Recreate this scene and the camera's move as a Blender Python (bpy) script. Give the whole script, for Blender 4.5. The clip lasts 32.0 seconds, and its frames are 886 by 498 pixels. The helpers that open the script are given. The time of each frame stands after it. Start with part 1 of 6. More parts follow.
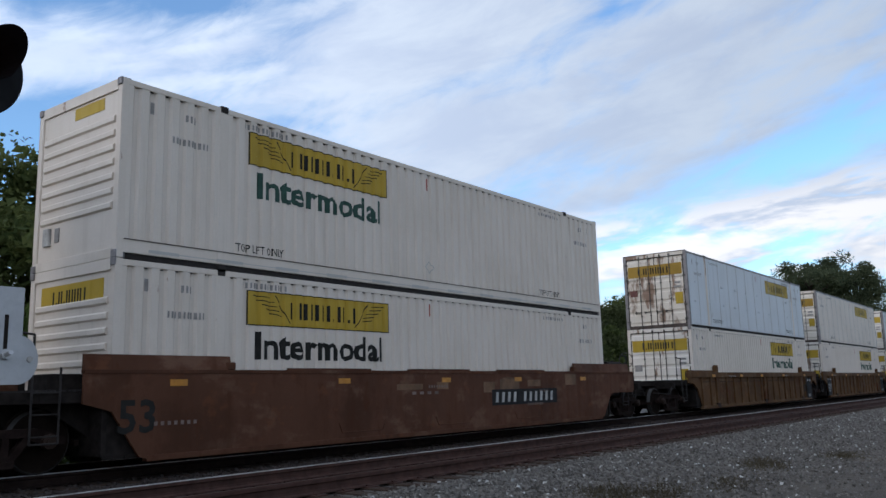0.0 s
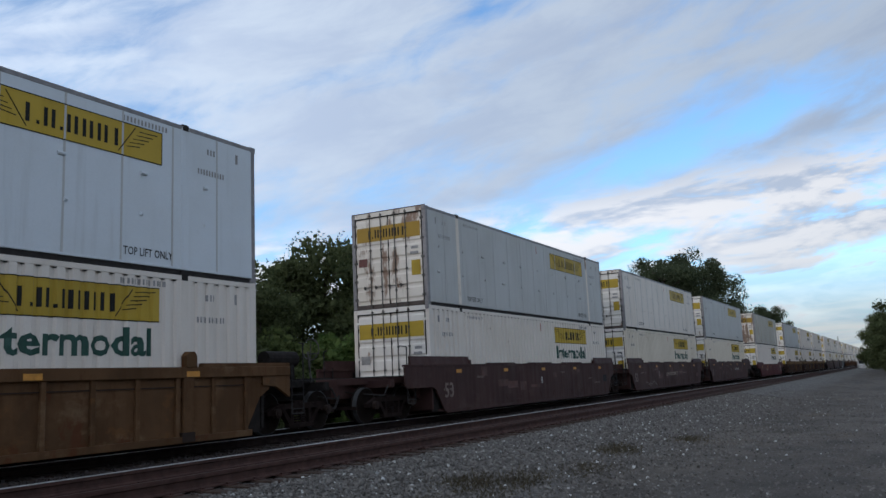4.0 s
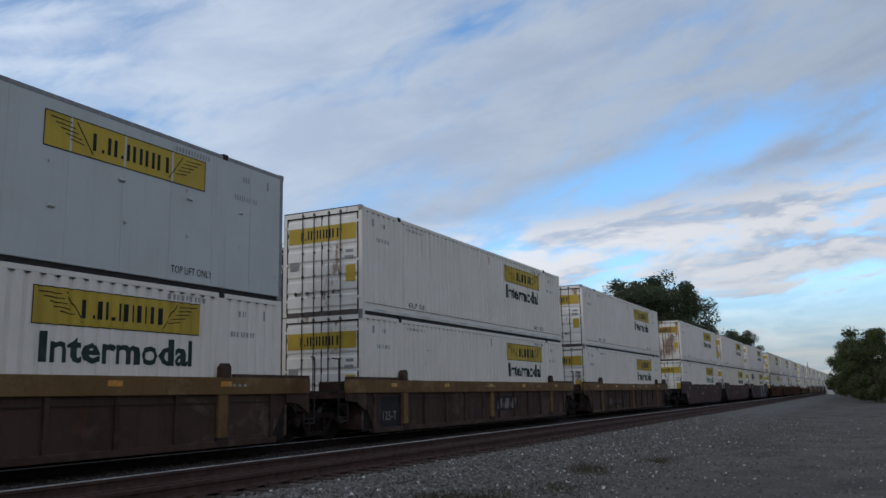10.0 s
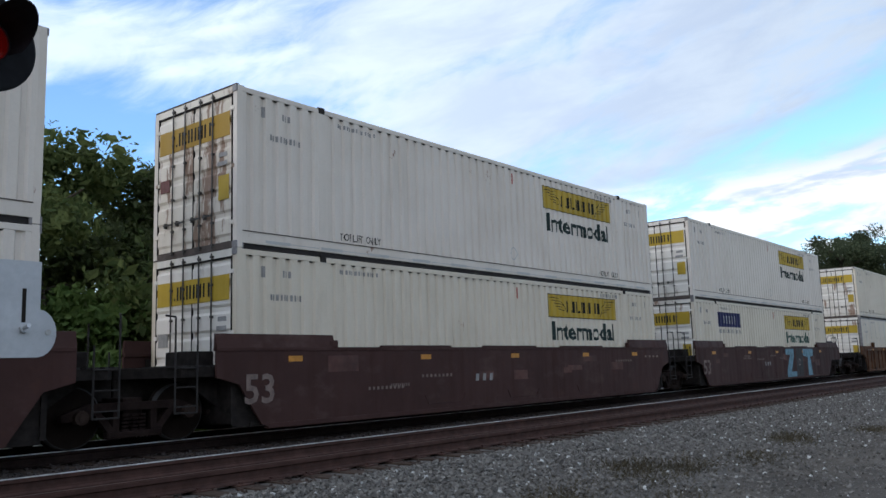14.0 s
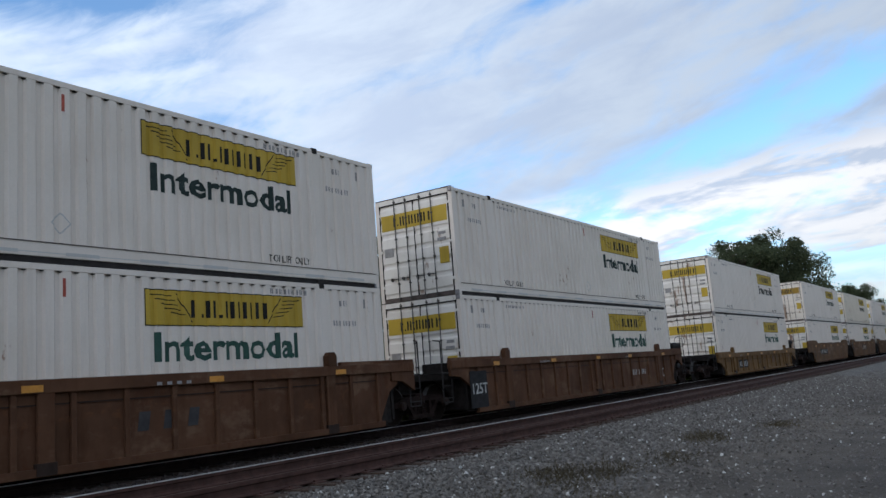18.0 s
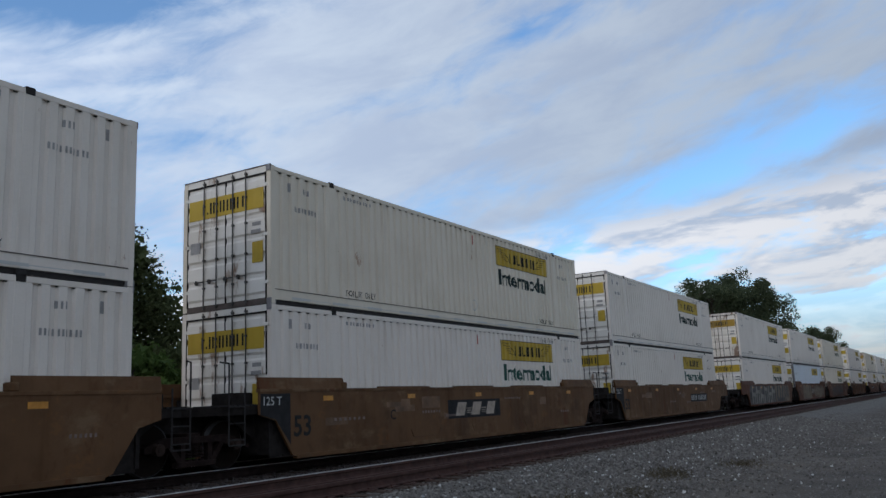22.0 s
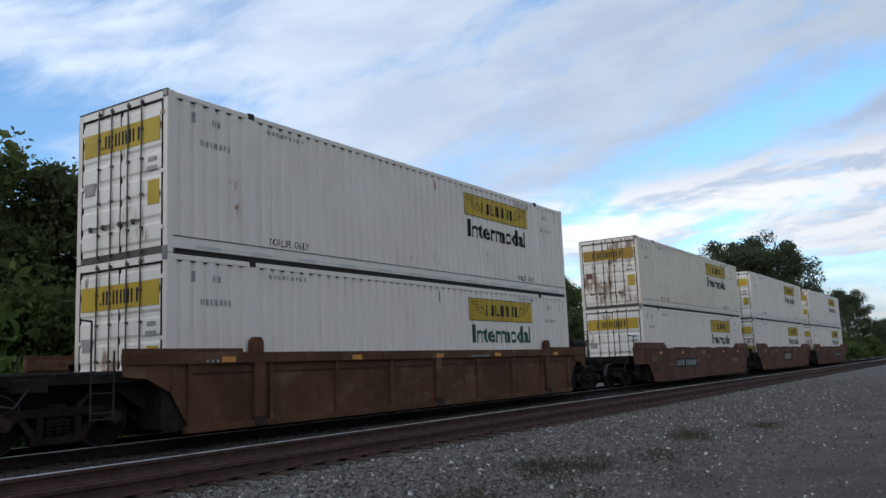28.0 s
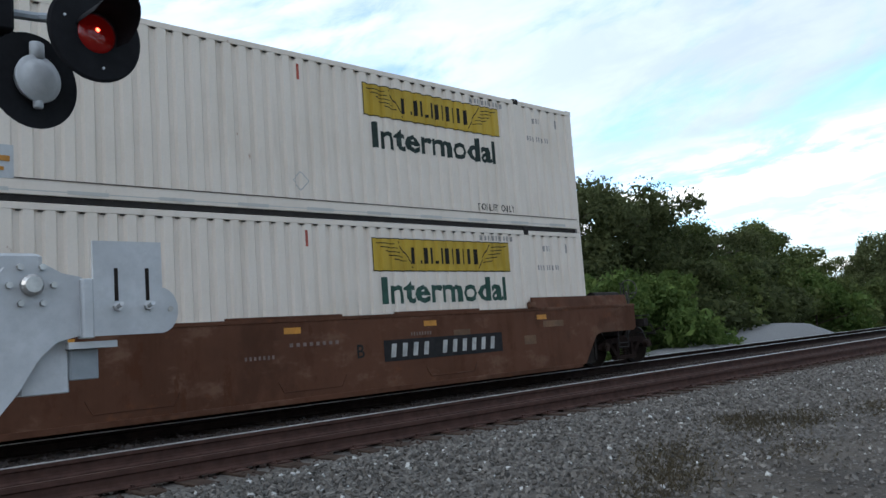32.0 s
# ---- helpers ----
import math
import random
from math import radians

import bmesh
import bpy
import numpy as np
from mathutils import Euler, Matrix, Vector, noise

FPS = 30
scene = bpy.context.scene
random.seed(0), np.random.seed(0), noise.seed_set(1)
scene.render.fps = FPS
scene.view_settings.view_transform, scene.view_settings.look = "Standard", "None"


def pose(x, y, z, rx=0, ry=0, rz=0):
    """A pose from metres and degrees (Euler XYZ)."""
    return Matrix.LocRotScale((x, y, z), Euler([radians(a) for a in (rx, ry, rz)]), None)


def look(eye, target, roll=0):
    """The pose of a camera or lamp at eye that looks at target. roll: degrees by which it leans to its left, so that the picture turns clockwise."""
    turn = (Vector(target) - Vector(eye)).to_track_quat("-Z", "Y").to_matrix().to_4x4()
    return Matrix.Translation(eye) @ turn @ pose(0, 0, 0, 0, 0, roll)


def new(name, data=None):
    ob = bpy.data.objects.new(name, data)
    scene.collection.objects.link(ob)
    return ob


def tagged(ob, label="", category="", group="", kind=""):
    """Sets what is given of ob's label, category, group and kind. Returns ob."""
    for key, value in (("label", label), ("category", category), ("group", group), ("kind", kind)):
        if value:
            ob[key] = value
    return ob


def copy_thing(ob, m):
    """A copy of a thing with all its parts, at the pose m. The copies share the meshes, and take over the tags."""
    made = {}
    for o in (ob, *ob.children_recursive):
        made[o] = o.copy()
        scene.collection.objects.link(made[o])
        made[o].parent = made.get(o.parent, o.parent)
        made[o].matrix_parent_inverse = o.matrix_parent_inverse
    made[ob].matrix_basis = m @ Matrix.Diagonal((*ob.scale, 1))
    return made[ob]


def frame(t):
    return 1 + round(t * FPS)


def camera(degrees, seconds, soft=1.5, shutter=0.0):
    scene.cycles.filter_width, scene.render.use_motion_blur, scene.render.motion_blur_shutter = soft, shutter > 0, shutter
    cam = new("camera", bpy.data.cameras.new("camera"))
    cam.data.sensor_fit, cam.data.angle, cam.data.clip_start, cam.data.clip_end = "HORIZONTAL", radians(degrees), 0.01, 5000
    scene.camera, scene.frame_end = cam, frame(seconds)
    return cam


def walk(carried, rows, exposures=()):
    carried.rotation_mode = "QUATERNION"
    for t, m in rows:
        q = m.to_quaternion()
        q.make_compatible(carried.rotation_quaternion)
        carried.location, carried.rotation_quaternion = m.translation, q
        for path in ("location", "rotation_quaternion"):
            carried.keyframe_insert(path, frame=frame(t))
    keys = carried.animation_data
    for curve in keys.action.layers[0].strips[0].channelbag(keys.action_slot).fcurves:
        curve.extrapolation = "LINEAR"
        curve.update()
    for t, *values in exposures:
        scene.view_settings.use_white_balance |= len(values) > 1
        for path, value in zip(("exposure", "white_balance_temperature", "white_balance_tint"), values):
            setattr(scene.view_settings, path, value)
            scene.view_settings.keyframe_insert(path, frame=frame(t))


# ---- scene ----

EYE_Z = 1.15
RAIL_Z = 0.14
TRACK_Y = 12.845        # centre line of the train's track; it runs along -x
NEAR_Y = 8.5           # centre line of the empty near track
CAM_ROWS = [             # seconds, bearing, tilt, roll, and the drift of the hand-held camera: sideways, up
    (0, 52.75, 9.67, -1.48, -0.058, 0.037), (0.5, 55.07, 10.63, -2.97, 0, 0), (1, 56.82, 11.01, -3.60, 0, 0),
    (1.5, 58.75, 10.37, -2.74, 0, 0), (2, 60.04, 9.92, -3.04, 0, 0), (2.5, 61.04, 9.87, -2.62, 0, 0),
    (3, 61.69, 9.49, -2.09, 0, 0), (3.5, 62.09, 9.04, -2.30, 0, 0), (5.5, 60.60, 9.03, -3.77, 0, 0),
    (6, 61.67, 9.60, -1.00, 0, 0), (6.5, 62.97, 10.28, -1.58, 0, 0), (7, 63.66, 10.34, -1.65, 0, 0),
    (7.5, 63.86, 10.40, -1.98, 0, 0), (8, 63.55, 10.32, -0.57, 0, 0), (8.5, 63.28, 10.23, -0.83, 0, 0),
    (9, 63.55, 10.18, -1.06, 0, 0), (9.5, 63.73, 10.33, -1.87, 0, 0), (10, 63.52, 10.06, -1.15, 0, 0),
    (10.5, 63.74, 9.60, -2.47, 0, 0), (11, 64.29, 9.31, -2.68, 0, 0), (11.5, 61.54, 8.91, -4.11, 0, 0),
    (12, 51.25, 7.24, -3.33, -0.063, 0.054), (12.5, 46.98, 7.18, -4.23, 0.022, 0.034), (13, 47.90, 7.44, -2.32, 0.041, 0.019),
    (13.5, 50.79, 8.29, -2.84, -0.036, -0.046), (14, 50.88, 8.25, -1.85, 0.021, -0.007), (14.5, 53.10, 8.30, -1.35, 0, 0),
    (15, 54.59, 8.31, -1.68, 0, 0), (15.5, 56.01, 8.32, -1.87, 0, 0), (17.5, 56.48, 8.79, -2.91, 0, 0),
    (18, 56.77, 8.93, -4.56, 0, 0), (18.5, 57.98, 8.94, -4.50, 0, 0), (19, 59.09, 9.30, -2.75, 0, 0),
    (19.5, 59.89, 9.52, -2.80, 0, 0), (20, 60.93, 9.89, -2.72, 0, 0), (20.5, 61.91, 10.22, -3.46, 0, 0),
    (21, 60.96, 10.69, -4.29, 0, 0), (21.5, 59.61, 10.86, -2.72, 0, 0), (22, 58.85, 10.69, -2.56, 0, 0),
    (22.5, 57.95, 9.98, -3.09, 0, 0), (23, 56.67, 9.10, -2.04, 0, 0), (23.5, 56.15, 8.79, -2.40, 0, 0),
    (24, 56.93, 8.28, -1.28, 0, 0), (24.5, 59.00, 8.44, -2.19, 0, 0), (25, 59.66, 8.88, -2.42, 0, 0),
    (25.5, 59.59, 9.43, -1.11, 0, 0), (26, 59.60, 9.41, -0.91, 0, 0), (26.5, 59.91, 9.17, -1.81, 0, 0),
    (28.5, 55.47, 7.83, -2.87, 0, 0), (29, 53.21, 7.63, -3.29, 0, 0), (29.5, 50.32, 7.69, -2.72, 0.061, -0.007),
    (30, 47.43, 7.48, -3.48, 0.083, -0.008), (30.5, 45.32, 7.16, -4.15, 0.105, -0.008), (31, 44.65, 6.88, -2.91, 0.084, -0.022),
    (31.5, 45.73, 6.69, -2.79, 0.04, -0.027), (32, 44.22, 6.05, -4.15, -0.021, -0.014),
]
cam = camera(56.31, 32.0)
walk(cam, [(t, pose(0.927 * side, -0.375 * side, EYE_Z + rise, 90 + pitch, 0, -yaw) @ pose(0, 0, 0, 0, 0, roll)) for t, yaw, pitch, roll, side, rise in CAM_ROWS],
     exposures=((0, -0.6, 6350, 14), (1, -0.93, 6250, 13), (2, -0.78, 6250, 13), (3, -0.78, 6250, 13), (6, -0.72, 6250, 13), (8, -1.0, 6250, 13), (11, -0.9, 6250, 13), (11.8, -0.6, 6400, 12),
                (12.5, -0.24, 6450, 11), (15, -0.4, 6300, 13), (18, -0.55, 6350, 13), (20, -0.92, 6250, 13), (22, -0.9, 6250, 13), (24, -0.5, 6450, 13), (25, -0.66, 6350, 13), (26, -0.65, 6250, 13),
                (29, -0.5, 6400, 12), (30, -0.24, 6450, 11), (31, -0.08, 6450, 10), (32, -0.1, 6500, 10)))

# ---- world, sun ----
SUN_ROT, SUN_EL = radians(285), radians(22)
SUN_POWER, SKY_STRENGTH, CLOUD, SKY_GAIN = 0.7, 0.14, 8.35, 2.35
CLOUD_A, CLOUD_B = 0.40, 0.67
world = bpy.data.worlds.new("world")
scene.world = world
world.use_nodes = True
wn, wl = world.node_tree.nodes, world.node_tree.links
wn.clear()


def wnode(kind):
    return wn.new(kind)


def wmath(op, a, b=None, c=None, clamp=False):
    n = wnode("ShaderNodeMath")
    n.operation, n.use_clamp = op, clamp
    for i, v in enumerate((a, b, c)):
        if v is None:
            continue
        if isinstance(v, (int, float)):
            n.inputs[i].default_value = v
        else:
            wl.new(v, n.inputs[i])
    return n.outputs[0]


def wmix(f, a, b):
    n = wnode("ShaderNodeMix")
    n.data_type = "RGBA"
    for i, v in ((0, f), (6, a), (7, b)):
        if isinstance(v, (int, float, tuple)):
            n.inputs[i].default_value = v
        else:
            wl.new(v, n.inputs[i])
    return n.outputs[2]


sky = wnode("ShaderNodeTexSky")
sky.sky_type, sky.sun_disc, sky.sun_elevation, sky.sun_rotation = "NISHITA", False, SUN_EL, SUN_ROT
sky.air_density, sky.dust_density, sky.ozone_density = 1.0, 0.6, 2.0
tc = wnode("ShaderNodeTexCoord")
sep = wnode("ShaderNodeSeparateXYZ")
wl.new(tc.outputs["Generated"], sep.inputs[0])
bearing = wmath("MULTIPLY", wmath("ARCTAN2", sep.outputs[0], sep.outputs[1]), 57.2958)
height = wmath("MULTIPLY", wmath("ARCSINE", sep.outputs[2]), 57.2958)


def wnoise(wide, tall, tilt, detail, rough, seed, distort=0.0, lift=0.0):
    """Cloud noise over bearing and height, its lumps that many degrees wide and tall, rising by tilt to the right."""
    v = wnode("ShaderNodeCombineXYZ")
    wl.new(wmath("DIVIDE", bearing, wide), v.inputs[0])
    wl.new(wmath("DIVIDE", wmath("SUBTRACT", wmath("ADD", height, lift), wmath("MULTIPLY", bearing, tilt)), tall), v.inputs[1])
    v.inputs[2].default_value = seed
    n = wnode("ShaderNodeTexNoise")
    n.inputs["Scale"].default_value, n.inputs["Detail"].default_value = 1.0, detail
    n.inputs["Roughness"].default_value, n.inputs["Distortion"].default_value = rough, distort
    wl.new(v.outputs[0], n.inputs[0])
    return n.outputs[0]


def wramp(f, a, b):
    n = wnode("ShaderNodeMapRange")
    n.interpolation_type = "SMOOTHSTEP"
    wl.new(f, n.inputs[0])
    n.inputs[1].default_value, n.inputs[2].default_value = a, b
    return n.outputs[0]


def opening(az, el, wide, tall, tilt):
    """How near the sky is to a break in the clouds round that bearing and height."""
    da = wmath("SUBTRACT", bearing, az)
    u = wmath("DIVIDE", da, wide)
    v = wmath("DIVIDE", wmath("SUBTRACT", wmath("SUBTRACT", height, el), wmath("MULTIPLY", da, tilt)), tall)
    r = wmath("ADD", wmath("MULTIPLY", u, u), wmath("MULTIPLY", v, v))
    return wmath("POWER", 2.71828, wmath("MULTIPLY", r, -1.0))


# high sheet of cloud, rising to the right, with breaks
high = wmath("ADD", wmath("MULTIPLY", wnoise(15, 5.5, 0.24, 3, 0.5, 3.1, 0.3), 0.62), wmath("MULTIPLY", wnoise(5.5, 2.4, 0.28, 8, 0.64, 8.4, 0.4), 0.38))
breaks = wmath("ADD", opening(85, 16.4, 11, 2.1, 0.22), wmath("MULTIPLY", opening(68, 12.0, 8, 1.1, 0.24), 0.5))
breaks = wmath("ADD", breaks, wmath("ADD", wmath("MULTIPLY", opening(24, 15.0, 13, 6.0, 0.0), 1.3), wmath("MULTIPLY", opening(33, 25.5, 15, 2.6, 0.05), 0.75)))
breaks = wmath("ADD", breaks, wmath("MULTIPLY", opening(50, 11.5, 8, 4.0, 0.1), 0.55))
high_cover = wramp(wmath("SUBTRACT", wmath("ADD", high, 0.145), wmath("MULTIPLY", breaks, 0.24)), CLOUD_A, CLOUD_B)
shade = wramp(wnoise(10, 3.4, 0.20, 7, 0.6, 12.7, 0.3), 0.34, 0.66)
cloud_high = wmix(shade, (CLOUD * 0.75, CLOUD * 0.89, CLOUD * 1.09, 1), (CLOUD * 0.91, CLOUD * 1.05, CLOUD * 1.20, 1))
# low banks with lit tops and grey undersides
puffs = wnoise(8.0, 2.2, 0.06, 8, 0.62, 21.3, 0.3)
above = wnoise(8.0, 2.2, 0.06, 4, 0.55, 21.3, 0.3, 0.7)
banks = wmath("ADD", opening(80, 11.0, 11, 1.1, 0.06), wmath("ADD", opening(90, 8.4, 12, 1.0, 0.05), wmath("MULTIPLY", opening(58, 7.5, 9, 1.6, 0.0), 0.6)))
low_cover = wramp(wmath("ADD", puffs, wmath("MULTIPLY", banks, 0.20)), 0.40, 0.60)
lit = wramp(wmath("SUBTRACT", puffs, above), -0.13, 0.07)
cloud_low = wmix(lit, (CLOUD * 0.94, CLOUD * 1.07, CLOUD * 1.26, 1), (CLOUD * 1.66, CLOUD * 1.66, CLOUD * 1.64, 1))
low = wramp(wmath("ADD", height, wmath("MULTIPLY", bearing, -0.10)), 2.5, 6.5)
cover = wmath("ADD", wmath("MULTIPLY", wmath("ADD", wmath("MULTIPLY", high_cover, low), wmath("MULTIPLY", low_cover, wmath("SUBTRACT", 1.0, low))), 0.90), 0.05)
haze = wramp(height, 10.5, 1.5)
cover = wmath("MAXIMUM", cover, wmath("MULTIPLY", haze, 0.88))
streaks = wramp(wnoise(16, 1.1, 0.03, 5, 0.55, 33.0, 0.2), 0.42, 0.62)
cloud_haze = wmix(streaks, (CLOUD * 0.68, CLOUD * 0.80, CLOUD * 0.97, 1), (CLOUD * 1.10, CLOUD * 1.08, CLOUD * 1.08, 1))
cloud_all = wmix(wmath("MULTIPLY", haze, wmath("SUBTRACT", 1.0, wmath("MULTIPLY", low_cover, 0.5))), wmix(low, cloud_low, cloud_high), cloud_haze)
# clouds on the sunny side are the brighter ones
sunward = wnode("ShaderNodeVectorMath")
sunward.operation = "SCALE"
wl.new(cloud_all, sunward.inputs[0])
wl.new(wmath("ADD", wmath("SUBTRACT", wmath("MULTIPLY", sep.outputs[1], 0.32), wmath("MULTIPLY", sep.outputs[0], 0.5)), 1.19), sunward.inputs[3])
cloud_all = sunward.outputs[0]
gain = wnode("ShaderNodeVectorMath")
gain.operation = "MULTIPLY"
wl.new(sky.outputs[0], gain.inputs[0])
gain.inputs[1].default_value = (SKY_GAIN * 0.68, SKY_GAIN * 0.92, SKY_GAIN * 1.06)
bg = wnode("ShaderNodeBackground")
wl.new(wmix(cover, gain.outputs[0], cloud_all), bg.inputs[0])
bg.inputs[1].default_value = SKY_STRENGTH
out = wnode("ShaderNodeOutputWorld")
wl.new(bg.outputs[0], out.inputs[0])

sun_data = bpy.data.lights.new("sun", "SUN")
sun_data.energy, sun_data.angle, sun_data.color = SUN_POWER, radians(14), (1.0, 0.9, 0.76)
sun = new("sun", sun_data)
sdir = Vector((math.sin(SUN_ROT) * math.cos(SUN_EL), math.cos(SUN_ROT) * math.cos(SUN_EL), math.sin(SUN_EL)))
sun.matrix_world = look(sdir * 60, (0, 0, 0))

# ---- materials ----


class Nodes:
    """Short ways to wire a procedural material."""

    def __init__(self, name):
        self.mat = bpy.data.materials.new(name)
        self.mat.use_nodes = True
        self.n, self.l = self.mat.node_tree.nodes, self.mat.node_tree.links
        self.bsdf = self.n["Principled BSDF"]
        self.tc = self.n.new("ShaderNodeTexCoord")
        self.rand = self.n.new("ShaderNodeObjectInfo").outputs["Random"]

    def put(self, socket, v):
        if isinstance(v, (int, float)):
            socket.default_value = v
        elif isinstance(v, tuple):
            socket.default_value = v if len(v) == 4 or socket.type == "VECTOR" else (*v, 1)
        else:
            self.l.new(v, socket)

    def coords(self, scale=(1, 1, 1), world=False):
        m = self.n.new("ShaderNodeMapping")
        src = self.n.new("ShaderNodeNewGeometry").outputs["Position"] if world else self.tc.outputs["Object"]
        self.l.new(src, m.inputs[0])
        m.inputs["Scale"].default_value = scale
        return m.outputs[0]

    def noise(self, scale, detail=4, rough=0.55, stretch=(1, 1, 1), world=False, vary=0.0, distort=0.0):
        t = self.n.new("ShaderNodeTexNoise")
        t.noise_dimensions = "4D"
        self.l.new(self.coords(stretch, world), t.inputs["Vector"])
        self.put(t.inputs["Scale"], scale), self.put(t.inputs["Detail"], detail), self.put(t.inputs["Roughness"], rough)
        self.put(t.inputs["Distortion"], distort)
        if vary:
            self.put(t.inputs["W"], self.math("MULTIPLY", self.rand, vary))
        return t.outputs[0]

    def voronoi(self, scale, world=False, out="Distance", rnd=1.0):
        t = self.n.new("ShaderNodeTexVoronoi")
        self.l.new(self.coords((1, 1, 1), world), t.inputs["Vector"])
        self.put(t.inputs["Scale"], scale), self.put(t.inputs["Randomness"], rnd)
        return t.outputs[out]

    def math(self, op, a, b=0.0):
        m = self.n.new("ShaderNodeMath")
        m.operation = op
        self.put(m.inputs[0], a), self.put(m.inputs[1], b)
        return m.outputs[0]

    def span(self, v, a, b, lo=0.0, hi=1.0):
        m = self.n.new("ShaderNodeMapRange")
        m.interpolation_type = "SMOOTHSTEP"
        for i, q in enumerate((v, a, b, lo, hi)):
            self.put(m.inputs[i], q)
        return m.outputs[0]

    def mix(self, f, a, b):
        m = self.n.new("ShaderNodeMix")
        m.data_type = "RGBA"
        self.put(m.inputs[0], f), self.put(m.inputs[6], a), self.put(m.inputs[7], b)
        return m.outputs[2]

    def axis(self, i, world=False):
        s = self.n.new("ShaderNodeSeparateXYZ")
        self.l.new(self.coords((1, 1, 1), world), s.inputs[0])
        return s.outputs[i]

    def island(self):
        return self.n.new("ShaderNodeNewGeometry").outputs["Random Per Island"]

    def done(self, color, rough=0.6, metal=0.0, bump=None, strength=0.3, dist=0.01, spec=0.5):
        self.put(self.bsdf.inputs["Base Color"], color)
        self.put(self.bsdf.inputs["Roughness"], rough)
        self.put(self.bsdf.inputs["Metallic"], metal)
        self.put(self.bsdf.inputs["Specular IOR Level"], spec)
        if bump is not None:
            b = self.n.new("ShaderNodeBump")
            self.put(b.inputs["Height"], bump)
            b.inputs["Strength"].default_value, b.inputs["Distance"].default_value = strength, dist
            self.l.new(b.outputs[0], self.bsdf.inputs["Normal"])
        return self.mat


def tint(c, k):
    return tuple(min(1.0, v * k) for v in c)


def weathered_paint(name, color, grime=0.35, rust=0.1, rust_color=(0.2, 0.075, 0.03), rough=0.5, streak=0.5, gloss=0.25, fade=0.0, run=0.42):
    """Paint on steel with dust, rain streaks down the face, faded patches and some rust."""
    k = Nodes(name)
    cloud = k.noise(0.7, 5, 0.6, vary=40.0)
    streaks = k.noise(1.0, 4, 0.6, (5.0, 5.0, 0.35), vary=25.0)
    grain = k.noise(28.0, 3, 0.6)
    c = k.mix(k.span(cloud, 0.38, 0.72, 0.0, grime), color, tint(color, 0.55) if sum(color) < 0.9 else (color[0] * 0.74, color[1] * 0.71, color[2] * 0.65))
    if fade:
        pale = (color[0] * 1.25 + 0.03, color[1] * 1.4 + 0.025, color[2] * 1.5 + 0.018)
        c = k.mix(k.span(k.noise(1.1, 6, 0.65, (1.0, 1.0, 1.7), vary=70.0), 0.52, 0.66, 0.0, fade), c, pale)
        c = k.mix(k.span(k.noise(0.6, 6, 0.66, (1.0, 1.0, 0.7), vary=33.0), 0.50, 0.60, 0.0, fade * 0.75), c, tint(color, 0.48))
        c = k.mix(k.span(k.noise(4.0, 6, 0.7, (1.0, 1.0, 0.5), vary=51.0), 0.54, 0.66, 0.0, fade * 0.7), c, (color[0] * 0.62, color[1] * 0.5, color[2] * 0.45))
        c = k.mix(k.span(k.noise(1.7, 5, 0.7, (1.0, 1.0, 1.4), vary=90.0), 0.58, 0.66, 0.0, fade * 0.55), c, (color[0] * 1.5, color[1] * 1.25, color[2] * 0.9))
    c = k.mix(k.span(streaks, 0.52, 0.78, 0.0, streak * 0.5), c, (color[0] * 0.55, color[1] * 0.5, color[2] * 0.45))
    c = k.mix(k.span(grain, 0.35, 0.7, 0.0, 0.12), c, tint(color, 0.7))
    spots = k.math("MULTIPLY", k.noise(3.2, 7, 0.7, (1, 1, run), vary=60.0), k.span(cloud, 0.3, 0.7, 0.75, 1.15))
    c = k.mix(k.span(spots, 0.70 - rust, 0.77 - rust * 0.9, 0.0, 0.85), c, rust_color)
    return k.done(c, k.span(streaks, 0.3, 0.8, rough - 0.06, rough + 0.2), 0.0, k.noise(9.0, 4, 0.6), 0.12, 0.01, gloss)


def plain(name, color, rough=0.6, metal=0.0, var=0.25, scale=6.0, bump=0.15, spec=0.4):
    k = Nodes(name)
    c = k.mix(k.span(k.noise(scale, 5, 0.6, vary=30.0), 0.3, 0.7), tint(color, 1 - var), tint(color, 1 + var * 0.6))
    c = k.mix(k.span(k.noise(scale * 7, 3, 0.6), 0.4, 0.7, 0, 0.35), c, tint(color, 0.75))
    return k.done(c, k.span(k.noise(scale * 2, 3), 0.3, 0.7, rough - 0.08, rough + 0.1), metal, k.noise(scale * 5, 3), bump, 0.004, spec)


M_WHITE = weathered_paint("white_container_paint", (0.655, 0.573, 0.495), 0.3, 0.02)
M_CREAM = weathered_paint("cream_container_paint", (0.62, 0.535, 0.425), 0.4, 0.03)
M_PALE = weathered_paint("cool_white_container_paint", (0.58, 0.60, 0.62), 0.25, 0.0)
M_GREY = weathered_paint("dull_grey_container_paint", (0.44, 0.425, 0.40), 0.35, 0.0)
M_BEIGE = weathered_paint("dull_beige_container_paint", (0.375, 0.335, 0.27), 0.35, 0.02)
M_DOOR = weathered_paint("white_door_paint_with_rust", (0.69, 0.63, 0.56), 0.5, 0.125, (0.20, 0.10, 0.055), 0.55, 0.8, run=0.2)
M_DOOR_RUSTY = weathered_paint("rust_stained_door_paint", (0.68, 0.60, 0.51), 0.6, 0.195, (0.17, 0.085, 0.048), 0.6, 1.0, run=0.17)
M_RAIL_GREY = plain("weathered_aluminium_rail", (0.22, 0.20, 0.195), 0.55, 0.3)
M_DARK = plain("dark_steel", (0.03, 0.026, 0.024), 0.75, 0.0, spec=0.15)
